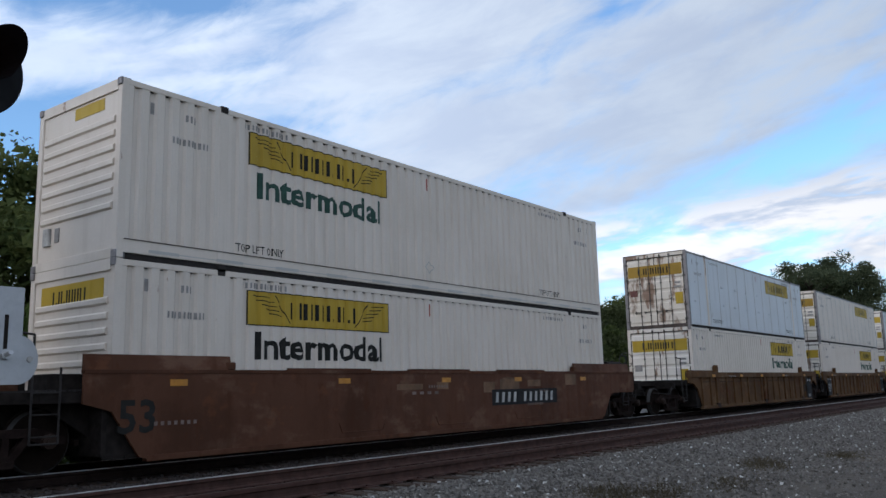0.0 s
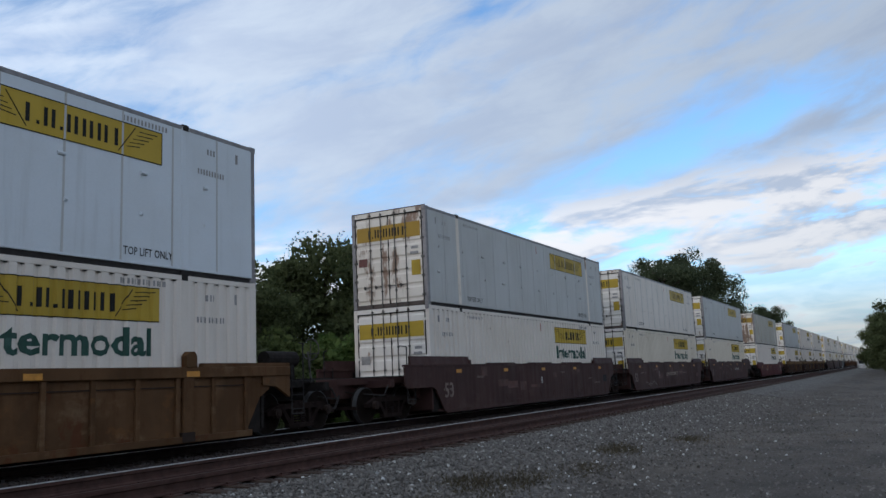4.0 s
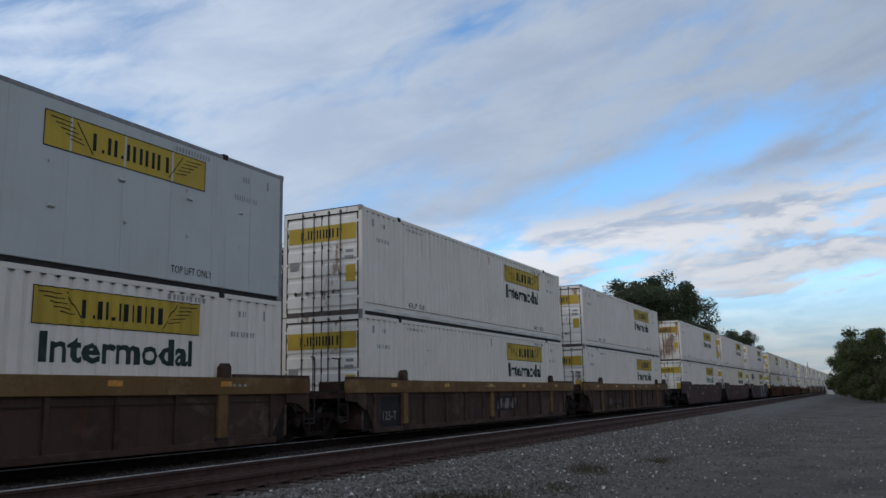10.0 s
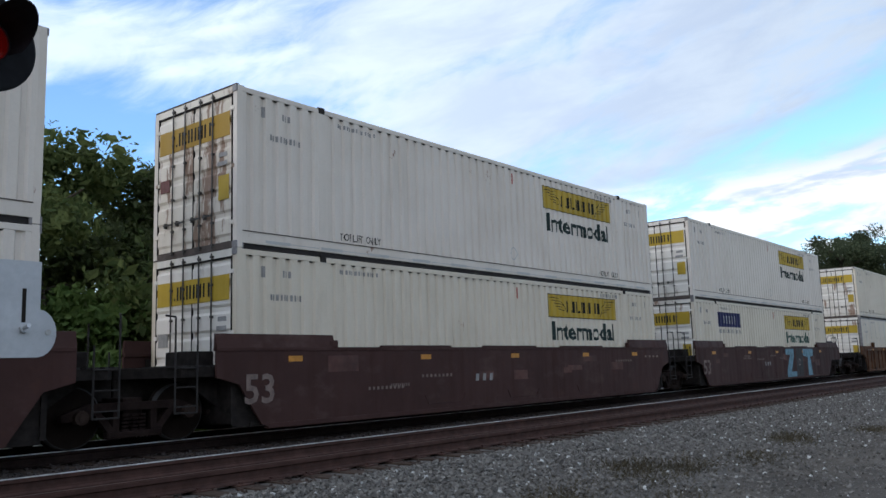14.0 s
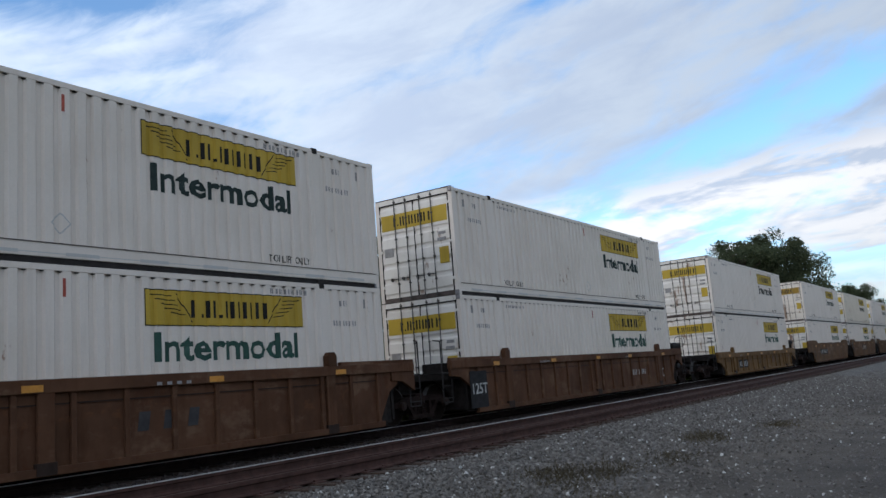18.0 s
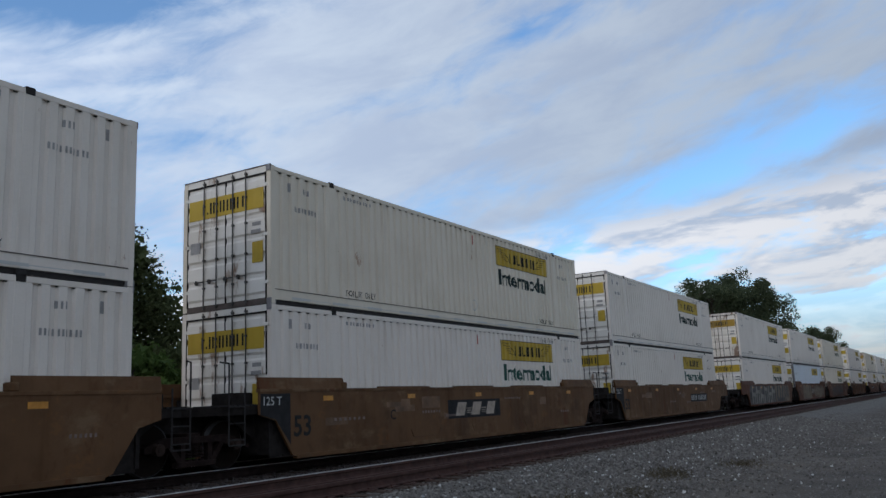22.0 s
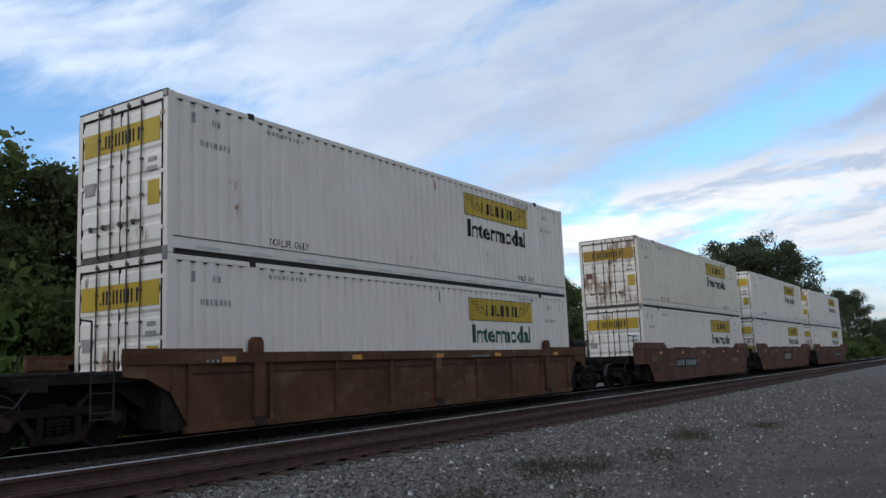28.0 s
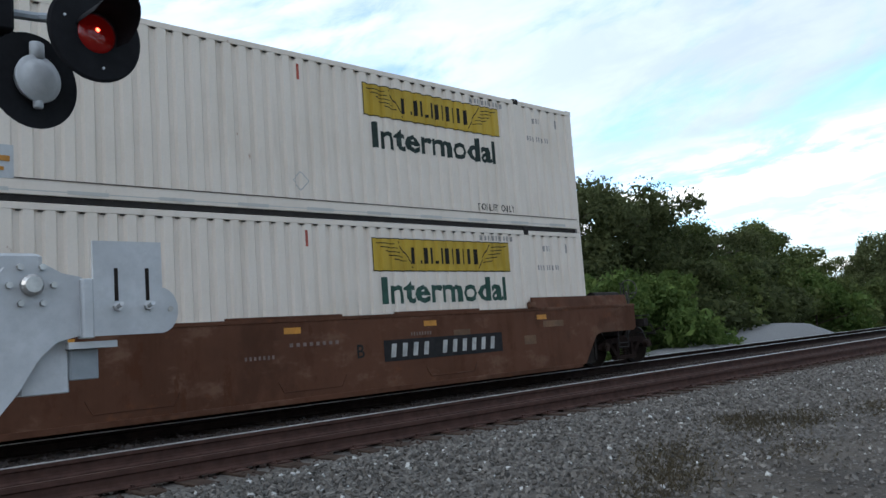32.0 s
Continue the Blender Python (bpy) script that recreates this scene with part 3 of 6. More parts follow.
def ballast_place(rng, n):
    x = 1.0 + rng.random(n) ** 1.5 * 42
    return np.stack([x, 7.12 - np.abs(rng.normal(0, 1, n)) * 1.6 + rng.uniform(-0.1, 0.1, n)], -1)


def between_place(rng, n):
    return np.stack([rng.uniform(0, 45, n), rng.uniform(7.15, 9.3, n)], -1)


def under_place(rng, n):
    return np.stack([rng.uniform(0, 45, n), rng.uniform(9.3, 13.9, n)], -1)


def verge_place(rng, n):
    return np.stack([2 + rng.random(n) ** 1.4 * 50, 6.0 - rng.random(n) ** 1.3 * 9.0], -1)


scatter_stones("ballast_stones", 42000, ballast_place, (0.012, 0.027), 3, "grey crushed stone ballast sloping down from the rail")
scatter_stones("crib_stones", 4500, between_place, (0.012, 0.026), 4, "rust-stained crushed stone ballast between the rails", M_CRIB_STONE)
scatter_stones("oily_stones", 9000, under_place, (0.018, 0.036), 6, "ballast under the train, shade put into its colour", M_SHADED_STONE)
scatter_stones("loose_gravel", 17000, verge_place, (0.007, 0.022), 5, "loose pale gravel strewn on the packed verge")


def blades(name, count, place, height, material, seed, label, cat):
    rng = np.random.default_rng(seed)
    xy = place(rng, count)
    h = rng.uniform(height[0], height[1], count)
    a = rng.uniform(0, 6.28, count)
    lean = rng.normal(0, 0.45, (count, 2)) * h[:, None]
    w = rng.uniform(0.004, 0.010, count)
    z = ground_height(xy[:, 0], xy[:, 1]) - 0.02
    p0 = np.stack([xy[:, 0] - np.cos(a) * w, xy[:, 1] - np.sin(a) * w, z], -1)
    p1 = np.stack([xy[:, 0] + np.cos(a) * w, xy[:, 1] + np.sin(a) * w, z], -1)
    p2 = np.stack([xy[:, 0] + lean[:, 0] * 0.4 + np.cos(a) * w * 0.6, xy[:, 1] + lean[:, 1] * 0.4 + np.sin(a) * w * 0.6, z + h * 0.6], -1)
    p3 = np.stack([xy[:, 0] + lean[:, 0], xy[:, 1] + lean[:, 1], z + h], -1)
    v = np.stack([p0, p1, p2, p3], 1).reshape(-1, 3)
    i = np.arange(count)[:, None] * 4
    f = np.concatenate([i + np.array([[0, 1, 2]]), i + np.array([[0, 2, 3]])], 0)
    me = bpy.data.meshes.new(name)
    me.from_pydata(v.tolist(), [], f.tolist())
    me.materials.append(material)
    return tagged(new(name, me), label, cat, kind="stuff")


def tuft_place(rng, n):
    c = np.array([(8.3, 5.1), (9.0, 5.25), (9.9, 5.0), (7.6, 4.7), (11.8, 5.1), (13.6, 4.7), (9.4, 4.4), (6.9, 4.5), (16.5, 5.1), (20, 4.4), (10.7, 5.5)])
    k = rng.integers(0, len(c), n)
    return c[k] + rng.normal(0, 1, (n, 2)) * np.array([0.45, 0.2])


def far_grass_place(rng, n):
    return np.stack([rng.uniform(2, 75, n), 16.0 + np.abs(rng.normal(0, 1, n)) * 1.6], -1)


blades("dry_weeds", 11000, tuft_place, (0.025, 0.09), M_DRY, 8, "dry tan weeds growing in the packed gravel", "weeds")
blades("trackside_grass", 16000, far_grass_place, (0.12, 0.5), M_GRASS, 9, "green grass growing along the far side of the track", "grass")


def gravel_pile():
    b = Build()
    n, m = 46, 18
    vs = []
    for i in range(n):
        for j in range(m):
            u, w = i / (n - 1), j / (m - 1)
            x, y = 27.0 + u * 22.5, 16.6 + w * 6.0
            e = math.sin(math.pi * min(1, max(0, u)) ** 1.15) ** 0.7 * min(1, (1 - abs(2 * w - 1)) * 1.5)
            vs.append((x, y, -0.85 + 1.75 * e * (0.75 + 0.25 * math.sin(u * 7 + 2)) + 0.09 * noise.noise((x * 1.3, y * 1.3, 7))))
    fs = [(i * m + j, (i + 1) * m + j, (i + 1) * m + j + 1, i * m + j + 1) for i in range(n - 1) for j in range(m - 1)]
    b.add(vs, fs)
    k = Nodes("pile_of_grey_gravel")
    c = k.mix(k.noise(30, 4, 0.7), (0.10, 0.10, 0.10), (0.26, 0.255, 0.25))
    mat = k.done(c, 0.9, 0, k.voronoi(24.0), 0.8, 0.03, 0.2)
    tagged(part("gravel_pile", b, mat, None, smooth=True), "long low heap of grey gravel behind the track", "gravel pile")


gravel_pile()

# ---- freight containers ----
LEN, HALF_W, TALL = 16.15, 1.295, 2.9
HL = LEN / 2
POST = 6.1                 # lifting posts, 40 ft apart
PITCH, DEPTH = 0.278, 0.042


def corrugation():
    """Break points (x, inset) of a corrugated side, flat at the posts."""
    pts, flats = [], [(-HL, -HL + 0.13), (-POST - 0.12, -POST + 0.12), (POST - 0.12, POST + 0.12), (HL - 0.13, HL)]
    for (a, b), nxt in zip(flats, flats[1:] + [None]):
        pts += [(a, 0.0), (b, 0.0)]
        if nxt:
            x0, x1 = b, nxt[0]
            n = max(1, round((x1 - x0) / PITCH))
            p = (x1 - x0) / n
            for i in range(n):
                o = x0 + i * p
                pts += [(o + 0.24 * p, 0.0), (o + 0.37 * p, DEPTH), (o + 0.63 * p, DEPTH), (o + 0.76 * p, 0.0)]
    out = [pts[0]]
    for q in pts[1:]:
        if q[0] > out[-1][0] + 1e-4:
            out.append(q)
    return out


WAVE = corrugation()
WAVE_X, WAVE_D = [p[0] for p in WAVE], [p[1] for p in WAVE]


def conform(bm, side, wavy, proud):
    """Lays flat artwork (x, 0, z) on a container's side; side is -1 or 1."""
    if wavy:
        lo, hi = min(v.co.x for v in bm.verts), max(v.co.x for v in bm.verts)
        for x in WAVE_X:
            if lo < x < hi:
                bmesh.ops.bisect_plane(bm, geom=bm.verts[:] + bm.edges[:] + bm.faces[:], plane_co=(x, 0, 0), plane_no=(1, 0, 0))
    for v in bm.verts:
        d = float(np.interp(v.co.x, WAVE_X, WAVE_D)) if wavy else 0.0
        v.co.y = side * (HALF_W + proud - d)
    return bm


def flat_boxes(rects):
    bm = bmesh.new()
    for x0, x1, z0, z1 in rects:
        bm.faces.new([bm.verts.new((x, 0, z)) for x, z in ((x0, z0), (x1, z0), (x1, z1), (x0, z1))])
    return bm


def flat_polys(polys):
    bm = bmesh.new()
    for poly in polys:
        bm.faces.new([bm.verts.new((x, 0, z)) for x, z in poly])
    return bm


def shift(bm, dx, dz):
    for v in bm.verts:
        v.co.x += dx
        v.co.z += dz
    return bm


def brand_bars(x0, x1, z0, z1):
    """Plain upright bars, singly and in pairs, with two dots, where a brand name stands; they spell nothing."""
    w = (x1 - x0) / 8.5
    out, x = [], x0
    for c in "1.2.2221":
        if c == ".":
            out.append((x, x + 0.22 * w, z0, z0 + 0.2 * (z1 - z0)))
            x += 0.52 * w
        elif c == "1":
            out.append((x + 0.22 * w, x + 0.52 * w, z0, z1))
            x += 1.0 * w
        else:
            out.append((x, x + 0.28 * w, z0, z1))
            out.append((x + 0.56 * w, x + 0.84 * w, z0, z1))
            x += 1.2 * w
    return out


def small_bars(x0, x1, z0, z1, n):
    w = (x1 - x0) / n
    return [(x0 + i * w, x0 + i * w + w * 0.5, z0, z1) for i in range(n)]


def add_art(thing, side, wavy, word, ink, plate=False):
    """Logo film, stencils and placard on one side; for side 1 the art is placed so that it reads from there."""
    def lay(name, bm, mat, parent, proud, label=""):
        return part(name, bm_mesh(conform(bm, side, wavy, proud), name), mat, parent, label)

    def place(x0, x1):
        """The span in container x for a span counted from the door end as seen on the near side."""
        return (x0 - HL, x1 - HL)

    flip = -1 if side == 1 else 1
    a, b = place(9.85, 13.6)
    panel = lay("logo_panel", flat_boxes([(a, b, 1.98, 2.6)]), M_YELLOW, thing, 0.004, "yellow film panel with dark bars and border")
    t = 0.018
    border = [(a, b, 1.98, 1.98 + t), (a, b, 2.6 - t, 2.6), (a, a + t, 1.98 + t, 2.6 - t), (b - t, b, 1.98 + t, 2.6 - t)]
    lay("logo_border", flat_boxes(border), M_INK, panel, 0.007, "thin black border")
    lay("logo_mark", flat_boxes(brand_bars(a + 0.92, b - 0.72, 2.13, 2.44)), M_INK, panel, 0.007, "row of black bars")
    for x, s in ((a + 0.12, 1), (b - 0.12, -1)):
        wing = []
        for i in range(5):
            wing.append([(x + s * 0.10 * i, 2.52 - 0.075 * i), (x + s * (0.42 + 0.07 * i), 2.5 - 0.08 * i), (x + s * (0.42 + 0.07 * i), 2.485 - 0.08 * i), (x + s * 0.10 * i, 2.5 - 0.075 * i)])
        wing.append([(x + s * 0.5, 2.54), (x + s * 0.525, 2.54), (x + s * 0.885, 2.05), (x + s * 0.86, 2.05)])
        lay("logo_emblem", flat_polys(wing), M_INK, panel, 0.007, "thin dark winged emblem lines")
    if word:
        bm, w = lettering("Intermodal", 0.49, 0.026, 1.0)
        k = 3.36 / w
        for v in bm.verts:
            v.co.x *= k * flip
        bm = shift(bm, a + 0.2 if flip > 0 else b - 0.2, 1.40)
        lay("intermodal_lettering", bm, ink, thing, 0.005, "bold dark green word" if ink == M_GREEN else "bold dark word")
    for x0 in (2.45, 12.75):
        bm, w = lettering("TOP LIFT ONLY", 0.15, 0.006, 1.0)
        for v in bm.verts:
            v.co.x *= 1.12 / w * flip
        p = place(x0, x0 + 1.12)
        bm = shift(bm, p[0] if flip > 0 else p[1], 0.36 if wavy else 0.24)
        lay("top_lift_stencil", bm, M_INK, thing, 0.005)
    for x0, x1, z0, z1, n in ((1.0, 1.24, 2.44, 2.56, 3), (0.72, 1.5, 2.02, 2.13, 10), (14.75, 15.0, 2.44, 2.56, 3), 
                              (14.5, 15.25, 2.02, 2.13, 10), (2.4, 3.5, 2.6, 2.68, 13), (12.7, 13.75, 2.63, 2.73, 13)):
        a0, a1 = place(x0, x1)
        tagged(lay("small_stencil", flat_boxes(small_bars(a0, a1, z0, z1, n)), M_GREY_INK, thing, 0.005), kind="stuff")
    a0, a1 = place(8.42, 8.47)
    lay("red_mark", flat_boxes([(a0, a1, 2.4, 2.68)]), M_RED, thing, 0.006)
    if wavy and not plate:
        cx, cz, r = 8.4 - HL, 0.62, 0.17
        ring = [[(cx, cz - r), (cx + r, cz), (cx + r - 0.03, cz), (cx, cz - r + 0.03)], [(cx + r, cz), (cx, cz + r), (cx, cz + r - 0.03), (cx + r - 0.03, cz)],
                [(cx, cz + r), (cx - r, cz), (cx - r + 0.03, cz), (cx, cz + r - 0.03)], [(cx - r, cz), (cx, cz - r), (cx, cz - r + 0.03), (cx - r + 0.03, cz)]]
        lay("placard_frame", flat_polys(ring), M_GREY, thing, 0.006, "dull grey diamond placard frame")
    for x in (0.55, 15.55):
        a0, a1 = place(x, x + 0.07)
        lay("vent_slot", flat_boxes([(a0, a1, 2.42, 2.62)]), M_GREY_INK, thing, 0.006)
    if plate:
        a0, a1 = place(2.1, 4.5)
        sign = lay("blue_sign", flat_boxes([(a0, a1, 1.95, 2.5)]), M_NAVY, thing, 0.004, "navy sign panel with white bars")
        lay("sign_mark", flat_boxes(small_bars(a0 + 0.55, a1 - 0.45, 2.08, 2.38, 5)), M_WHITE_INK, sign, 0.007, "white bars")
        lay("sign_caption", flat_boxes(small_bars(a0 + 0.05, a1 - 0.05, 1.72, 1.86, 22)), M_GREY_INK, thing, 0.005)


SHARED = {}


def shared(key, make):
    if key not in SHARED:
        SHARED[key] = make()
    return SHARED[key]


def door_end(thing, rusty, wavy):
    door_paint = M_DOOR_RUSTY if rusty else M_DOOR
    b = Build().box(-HL, -HL + 0.1, -HALF_W + 0.13, HALF_W - 0.13, 2.76, 2.9, 0.012)
    part("door_header", b, door_paint, thing, "grimy door header")
    part("door_sill", Build().box(-HL, -HL + 0.1, -HALF_W + 0.13, HALF_W - 0.13, 0.0, 0.13, 0.012), M_GRIME, thing, "brown grimy door sill")
    part("roof_edge", Build().box(-HL - 0.008, -HL + 0.05, -HALF_W + 0.02, HALF_W - 0.02, 2.902, 2.925), M_GRIME, thing)
    for s in (-1, 1):
        y0, y1 = sorted((s * 0.012, s * 1.15))
        face = [(-HL + 0.07, 0.13), (-HL + 0.022, 0.13)]
        for i in range(6):
            z = 0.22 + i * 0.42
            face += [(-HL + 0.022, z), (-HL - 0.002, z + 0.05), (-HL - 0.002, z + 0.30), (-HL + 0.022, z + 0.35)]
        d = Build().prism(face + [(-HL + 0.022, 2.76), (-HL + 0.07, 2.76)], y0, y1)
        door = part("door", d, door_paint, thing, "white ribbed steel door with rust stains")
        for y in (0.24, 0.62):
            bar = Build().tube((-HL - 0.035, s * y, 0.03), (-HL - 0.035, s * y, 2.86), 0.0145, 8)
            for z in (0.1, 0.5, 1.1, 1.75, 2.3, 2.8):
                bar.box(-HL - 0.05, -HL + 0.01, s * y - 0.028, s * y + 0.028, z - 0.02, z + 0.02)
            part("lock_bar", bar, M_BAR, door, "dull steel lock bar")
            part("lock_handle", Build().box(-HL - 0.06, -HL - 0.03, s * y - 0.02, s * y + 0.26, 0.625, 0.65).box(-HL - 0.06, -HL - 0.0, s * y + 0.2, s * y + 0.235, 0.585, 0.68), M_BAR, door)
        for z in (0.45, 1.45, 2.5) if wavy else (0.3, 0.85, 1.4, 1.95, 2.55):
            part("hinge", Build().box(-HL - 0.015, -HL + 0.03, *sorted((s * 1.1, s * 1.22)), z - 0.035, z + 0.035, 0.01), M_BAR if not wavy else door_paint, door)
    for y0, y1 in ((-1.165, -1.135), (-0.016, 0.016), (1.135, 1.165)):
        part("door_gasket", Build().box(-HL - 0.004, -HL + 0.05, y0, y1, 0.12, 2.77), M_SHADOW_STEEL, thing, "dark rubber door seal")
    part("door_gasket", Build().box(-HL - 0.004, -HL + 0.05, -1.134, -0.017, 2.73, 2.765), M_SHADOW_STEEL, thing)
    part("door_gasket", Build().box(-HL - 0.004, -HL + 0.05, 0.017, 1.134, 2.73, 2.765), M_SHADOW_STEEL, thing)
    band = part("logo_band", Build().box(-HL - 0.012, -HL - 0.004, -1.1, 1.1, 2.02, 2.46), M_YELLOW_DULL if rusty else M_YELLOW, thing, "yellow film band across both doors")
    bars = [( -0.72 + x0, -0.72 + x1, z0, z1) for x0, x1, z0, z1 in brand_bars(0, 1.46, 2.11, 2.36)]
    bb = Build()
    for x0, x1, z0, z1 in bars:
        bb.box(-HL - 0.017, -HL - 0.013, -x1, -x0, z0, z1)
    part("logo_mark", bb, M_INK, band, "row of black bars")
    part("placard", Build().box(-HL - 0.014, -HL - 0.006, -1.08, -0.78, 0.88, 1.32).box(-HL - 0.016, -HL - 0.013, -1.02, -0.84, 0.95, 1.08), M_YELLOW, thing, "small yellow warning placard")
    part("placard_holder", Build().box(-HL - 0.014, -HL - 0.006, 0.75, 1.05, 1.28, 1.52), M_PLACARD if rusty else M_GREY_INK, thing)
    part("door_stencil", Build().box(-HL - 0.01, -HL - 0.005, -1.02, -0.78, 1.66, 1.74).box(-HL - 0.01, -HL - 0.005, -1.02, -0.74, 1.5, 1.58), M_GREY_INK, thing)


def front_end(thing, paint, small_logo, full):
    b = Build()
    face = [(HL - 0.09, 0.1), (HL - 0.03, 0.1)]
    for i in range(0 if full else 7):
        z = 0.78 + i * 0.235
        face += [(HL - 0.03, z), (HL + 0.005, z + 0.03), (HL + 0.005, z + 0.10), (HL - 0.03, z + 0.13)]
    b.prism(face + [(HL - 0.03, 2.8), (HL - 0.09, 2.8)], -HALF_W + 0.13, HALF_W - 0.13)
    part("front_wall", b, paint, thing)
    part("front_header", Build().box(HL - 0.06, HL, -HALF_W + 0.13, HALF_W - 0.13, 2.72, 2.9, 0.01), paint, thing)
    part("front_sill", Build().box(HL - 0.06, HL, -HALF_W + 0.13, HALF_W - 0.13, 0.0, 0.16, 0.01), paint, thing)
    if not full:
        return
    for i in range(7):
        z = 0.78 + i * 0.235
        part("front_rib", Build().prism([(HL - 0.03, z), (HL + 0.005, z + 0.03), (HL + 0.005, z + 0.10), (HL - 0.03, z + 0.13)], -HALF_W + 0.2, HALF_W - 0.2), paint, thing)
    if small_logo:
        part("front_logo", Build().box(HL - 0.03, HL - 0.022, -0.15, 0.75, 2.48, 2.68), M_YELLOW, thing, "small yellow logo film")
        part("front_plate", Build().box(HL - 0.03, HL + 0.02, -0.95, -0.75, 0.42, 0.72, 0.01), M_WHITE_INK, thing)
        part("front_vent", Build().box(HL - 0.03, HL - 0.015, -0.62, -0.48, 0.46, 0.70), M_GREY_INK, thing)
    else:
        part("front_logo", Build().box(HL - 0.03, HL - 0.022, -0.95, 0.95, 2.2, 2.62), M_YELLOW, thing, "yellow logo film")
        bb = Build()
        for x0, x1, z0, z1 in brand_bars(-0.6, 0.6, 2.3, 2.52):
            bb.box(HL - 0.022, HL - 0.018, x0, x1, z0, z1)
        part("front_logo_mark", bb, M_INK, thing, "row of black bars")


def casting(x, y, z, big=1.0):
    return Build().box(x - 0.09 * big, x + 0.09 * big, y - 0.06, y + 0.06, z, z + 0.12, 0.012)


def make_container(kind, name="freight_container", word=True, ink=None, rusty=False, plate=False, small_logo=True, both=False, deep_rail=True):
    wavy = kind == "corrugated"
    thing = new(name)
    paint = M_WHITE
    rail_paint = M_WHITE if wavy else M_RAIL_GREY
    z0, z1 = (0.3 if deep_rail else 0.16, 2.79) if wavy else (0.13, 2.8)
    for s in (-1, 1):
        b = Build()
        if wavy:
            vs, fs = [], []
            for x, d in WAVE:
                vs += [(x, s * (HALF_W - d), z0), (x, s * (HALF_W - d), z1), (x, s * (HALF_W - 0.07), z0), (x, s * (HALF_W - 0.07), z1)]
            for i in range(len(WAVE) - 1):
                o = i * 4
                fs += [(o, o + 4, o + 5, o + 1), (o + 2, o + 3, o + 7, o + 6), (o + 1, o + 5, o + 7, o + 3), (o, o + 2, o + 6, o + 4)]
            b.add(vs, fs)
        else:
            b.box(-HL + 0.02, HL - 0.02, *sorted((s * (HALF_W - 0.04), s * HALF_W)), z0, z1)
        part("side_wall", b, paint, thing, "corrugated steel side" if wavy else "smooth plate side")
        ys = sorted((s * (HALF_W - 0.09), s * (HALF_W + 0.004)))
        part("top_rail", Build().box(-HL + 0.1, HL - 0.1, *ys, z1, 2.885, 0.01), rail_paint, thing, "" if wavy else "dull grey top rail")
        part("bottom_rail", Build().box(-HL + 0.1, HL - 0.1, *ys, 0.085, z0, 0.012), rail_paint if wavy else paint, thing)
        seen = s < 0 or both
        if wavy and deep_rail and seen:
            gb = Build()
            for i in range(12):
                x = -HL + 0.9 + i * 1.31
                gb.box(x - 0.28, x + 0.28, *sorted((s * (HALF_W + 0.004), s * (HALF_W + 0.010))), 0.12, 0.17)
            gb.box(-HL + 0.62, HL - 0.62, *sorted((s * (HALF_W + 0.004), s * (HALF_W + 0.007))), 0.138, 0.152)
            part("slotted_strip", gb, M_GREY, thing)
            # narrow ledge in dark brown along the top of the bottom rail
            part("rail_lip", Build().box(-HL + 0.12, HL - 0.12, *sorted((s * (HALF_W - 0.02), s * (HALF_W + 0.016))), z0 - 0.007, z0 + 0.008), M_GRIME, thing, "thin dark ledge above the bottom rail")
        if wavy and seen:
            # small dark blocks stand for the shade in each rib under the rail
            tb = Build()
            for i in range(56):
                x = -HL + 0.3 + i * 0.2785
                tb.box(x - 0.032, x + 0.032, *sorted((s * (HALF_W - 0.03), s * (HALF_W - 0.012))), z1 - 0.02, z1 - 0.004)
            tagged(part("shadow_gap_strip", tb, M_DARK, thing, "dark blocks drawn as shadow gaps under the top rail"), kind="stuff")
        elif seen and not wavy:
            for i in range(13):
                x = -HL + 1.1 + i * 1.16
                if abs(abs(x) - POST) > 0.25:
                    part("seam_strip", Build().box(x - 0.02, x + 0.02, *sorted((s * HALF_W, s * (HALF_W + 0.006))), z0, z1), M_GREY, thing)
            rv = Build()
            rnd = random.Random(3)
            for i in range(10):
                x = -HL + 0.7 + i * 1.55
                for z in (1.0, 1.75):
                    rv.tube((x + rnd.uniform(-0.2, 0.2), s * HALF_W, z), (x, s * (HALF_W + 0.012), z), 0.035, 8)
            tagged(part("repair_patch", rv, paint, thing), kind="stuff")
        for x in (-HL + 0.065, HL - 0.065):
            part("corner_post", Build().box(x - 0.065, x + 0.065, *sorted((s * (HALF_W - 0.13), s * (HALF_W + 0.003))), 0.0, 2.9, 0.014), paint if wavy else M_RAIL_GREY, thing)
            for z in (0.0, 2.782) if seen else ():
                part("corner_casting", casting(x, s * (HALF_W - 0.06), z), M_RAIL_GREY, thing)
        for x in (-POST, POST):
            part("lift_post", Build().box(x - 0.1, x + 0.1, *sorted((s * (HALF_W - 0.08), s * (HALF_W + 0.009))), 0.1, 2.86, 0.012), M_DOOR_RUSTY if rusty and not wavy else paint, thing)
            for z in (-0.05, 2.79) if seen else ():
                part("lift_casting", casting(x, s * (HALF_W - 0.04), z, 0.9), M_DARK, thing, "dark steel lifting casting")
    part("roof", Build().box(-HL + 0.05, HL - 0.05, -HALF_W + 0.05, HALF_W - 0.05, 2.80, 2.87), paint, thing)
    # underframe; its dark fill also paints the shaded seam between stacked containers
    fl = Build().box(-HL + 0.14, HL - 0.14, -HALF_W + 0.03, HALF_W - 0.03, 0.0, 0.085).box(-HL + 0.1, HL - 0.1, -HALF_W + 0.1, HALF_W - 0.1, 0.085, 0.16)
    for i in range(20):
        x = -HL + 0.4 + i * 0.8
        fl.box(x, x + 0.06, -HALF_W + 0.1, HALF_W - 0.1, -0.02, 0.0)
    part("underframe", fl, M_DARK, thing)
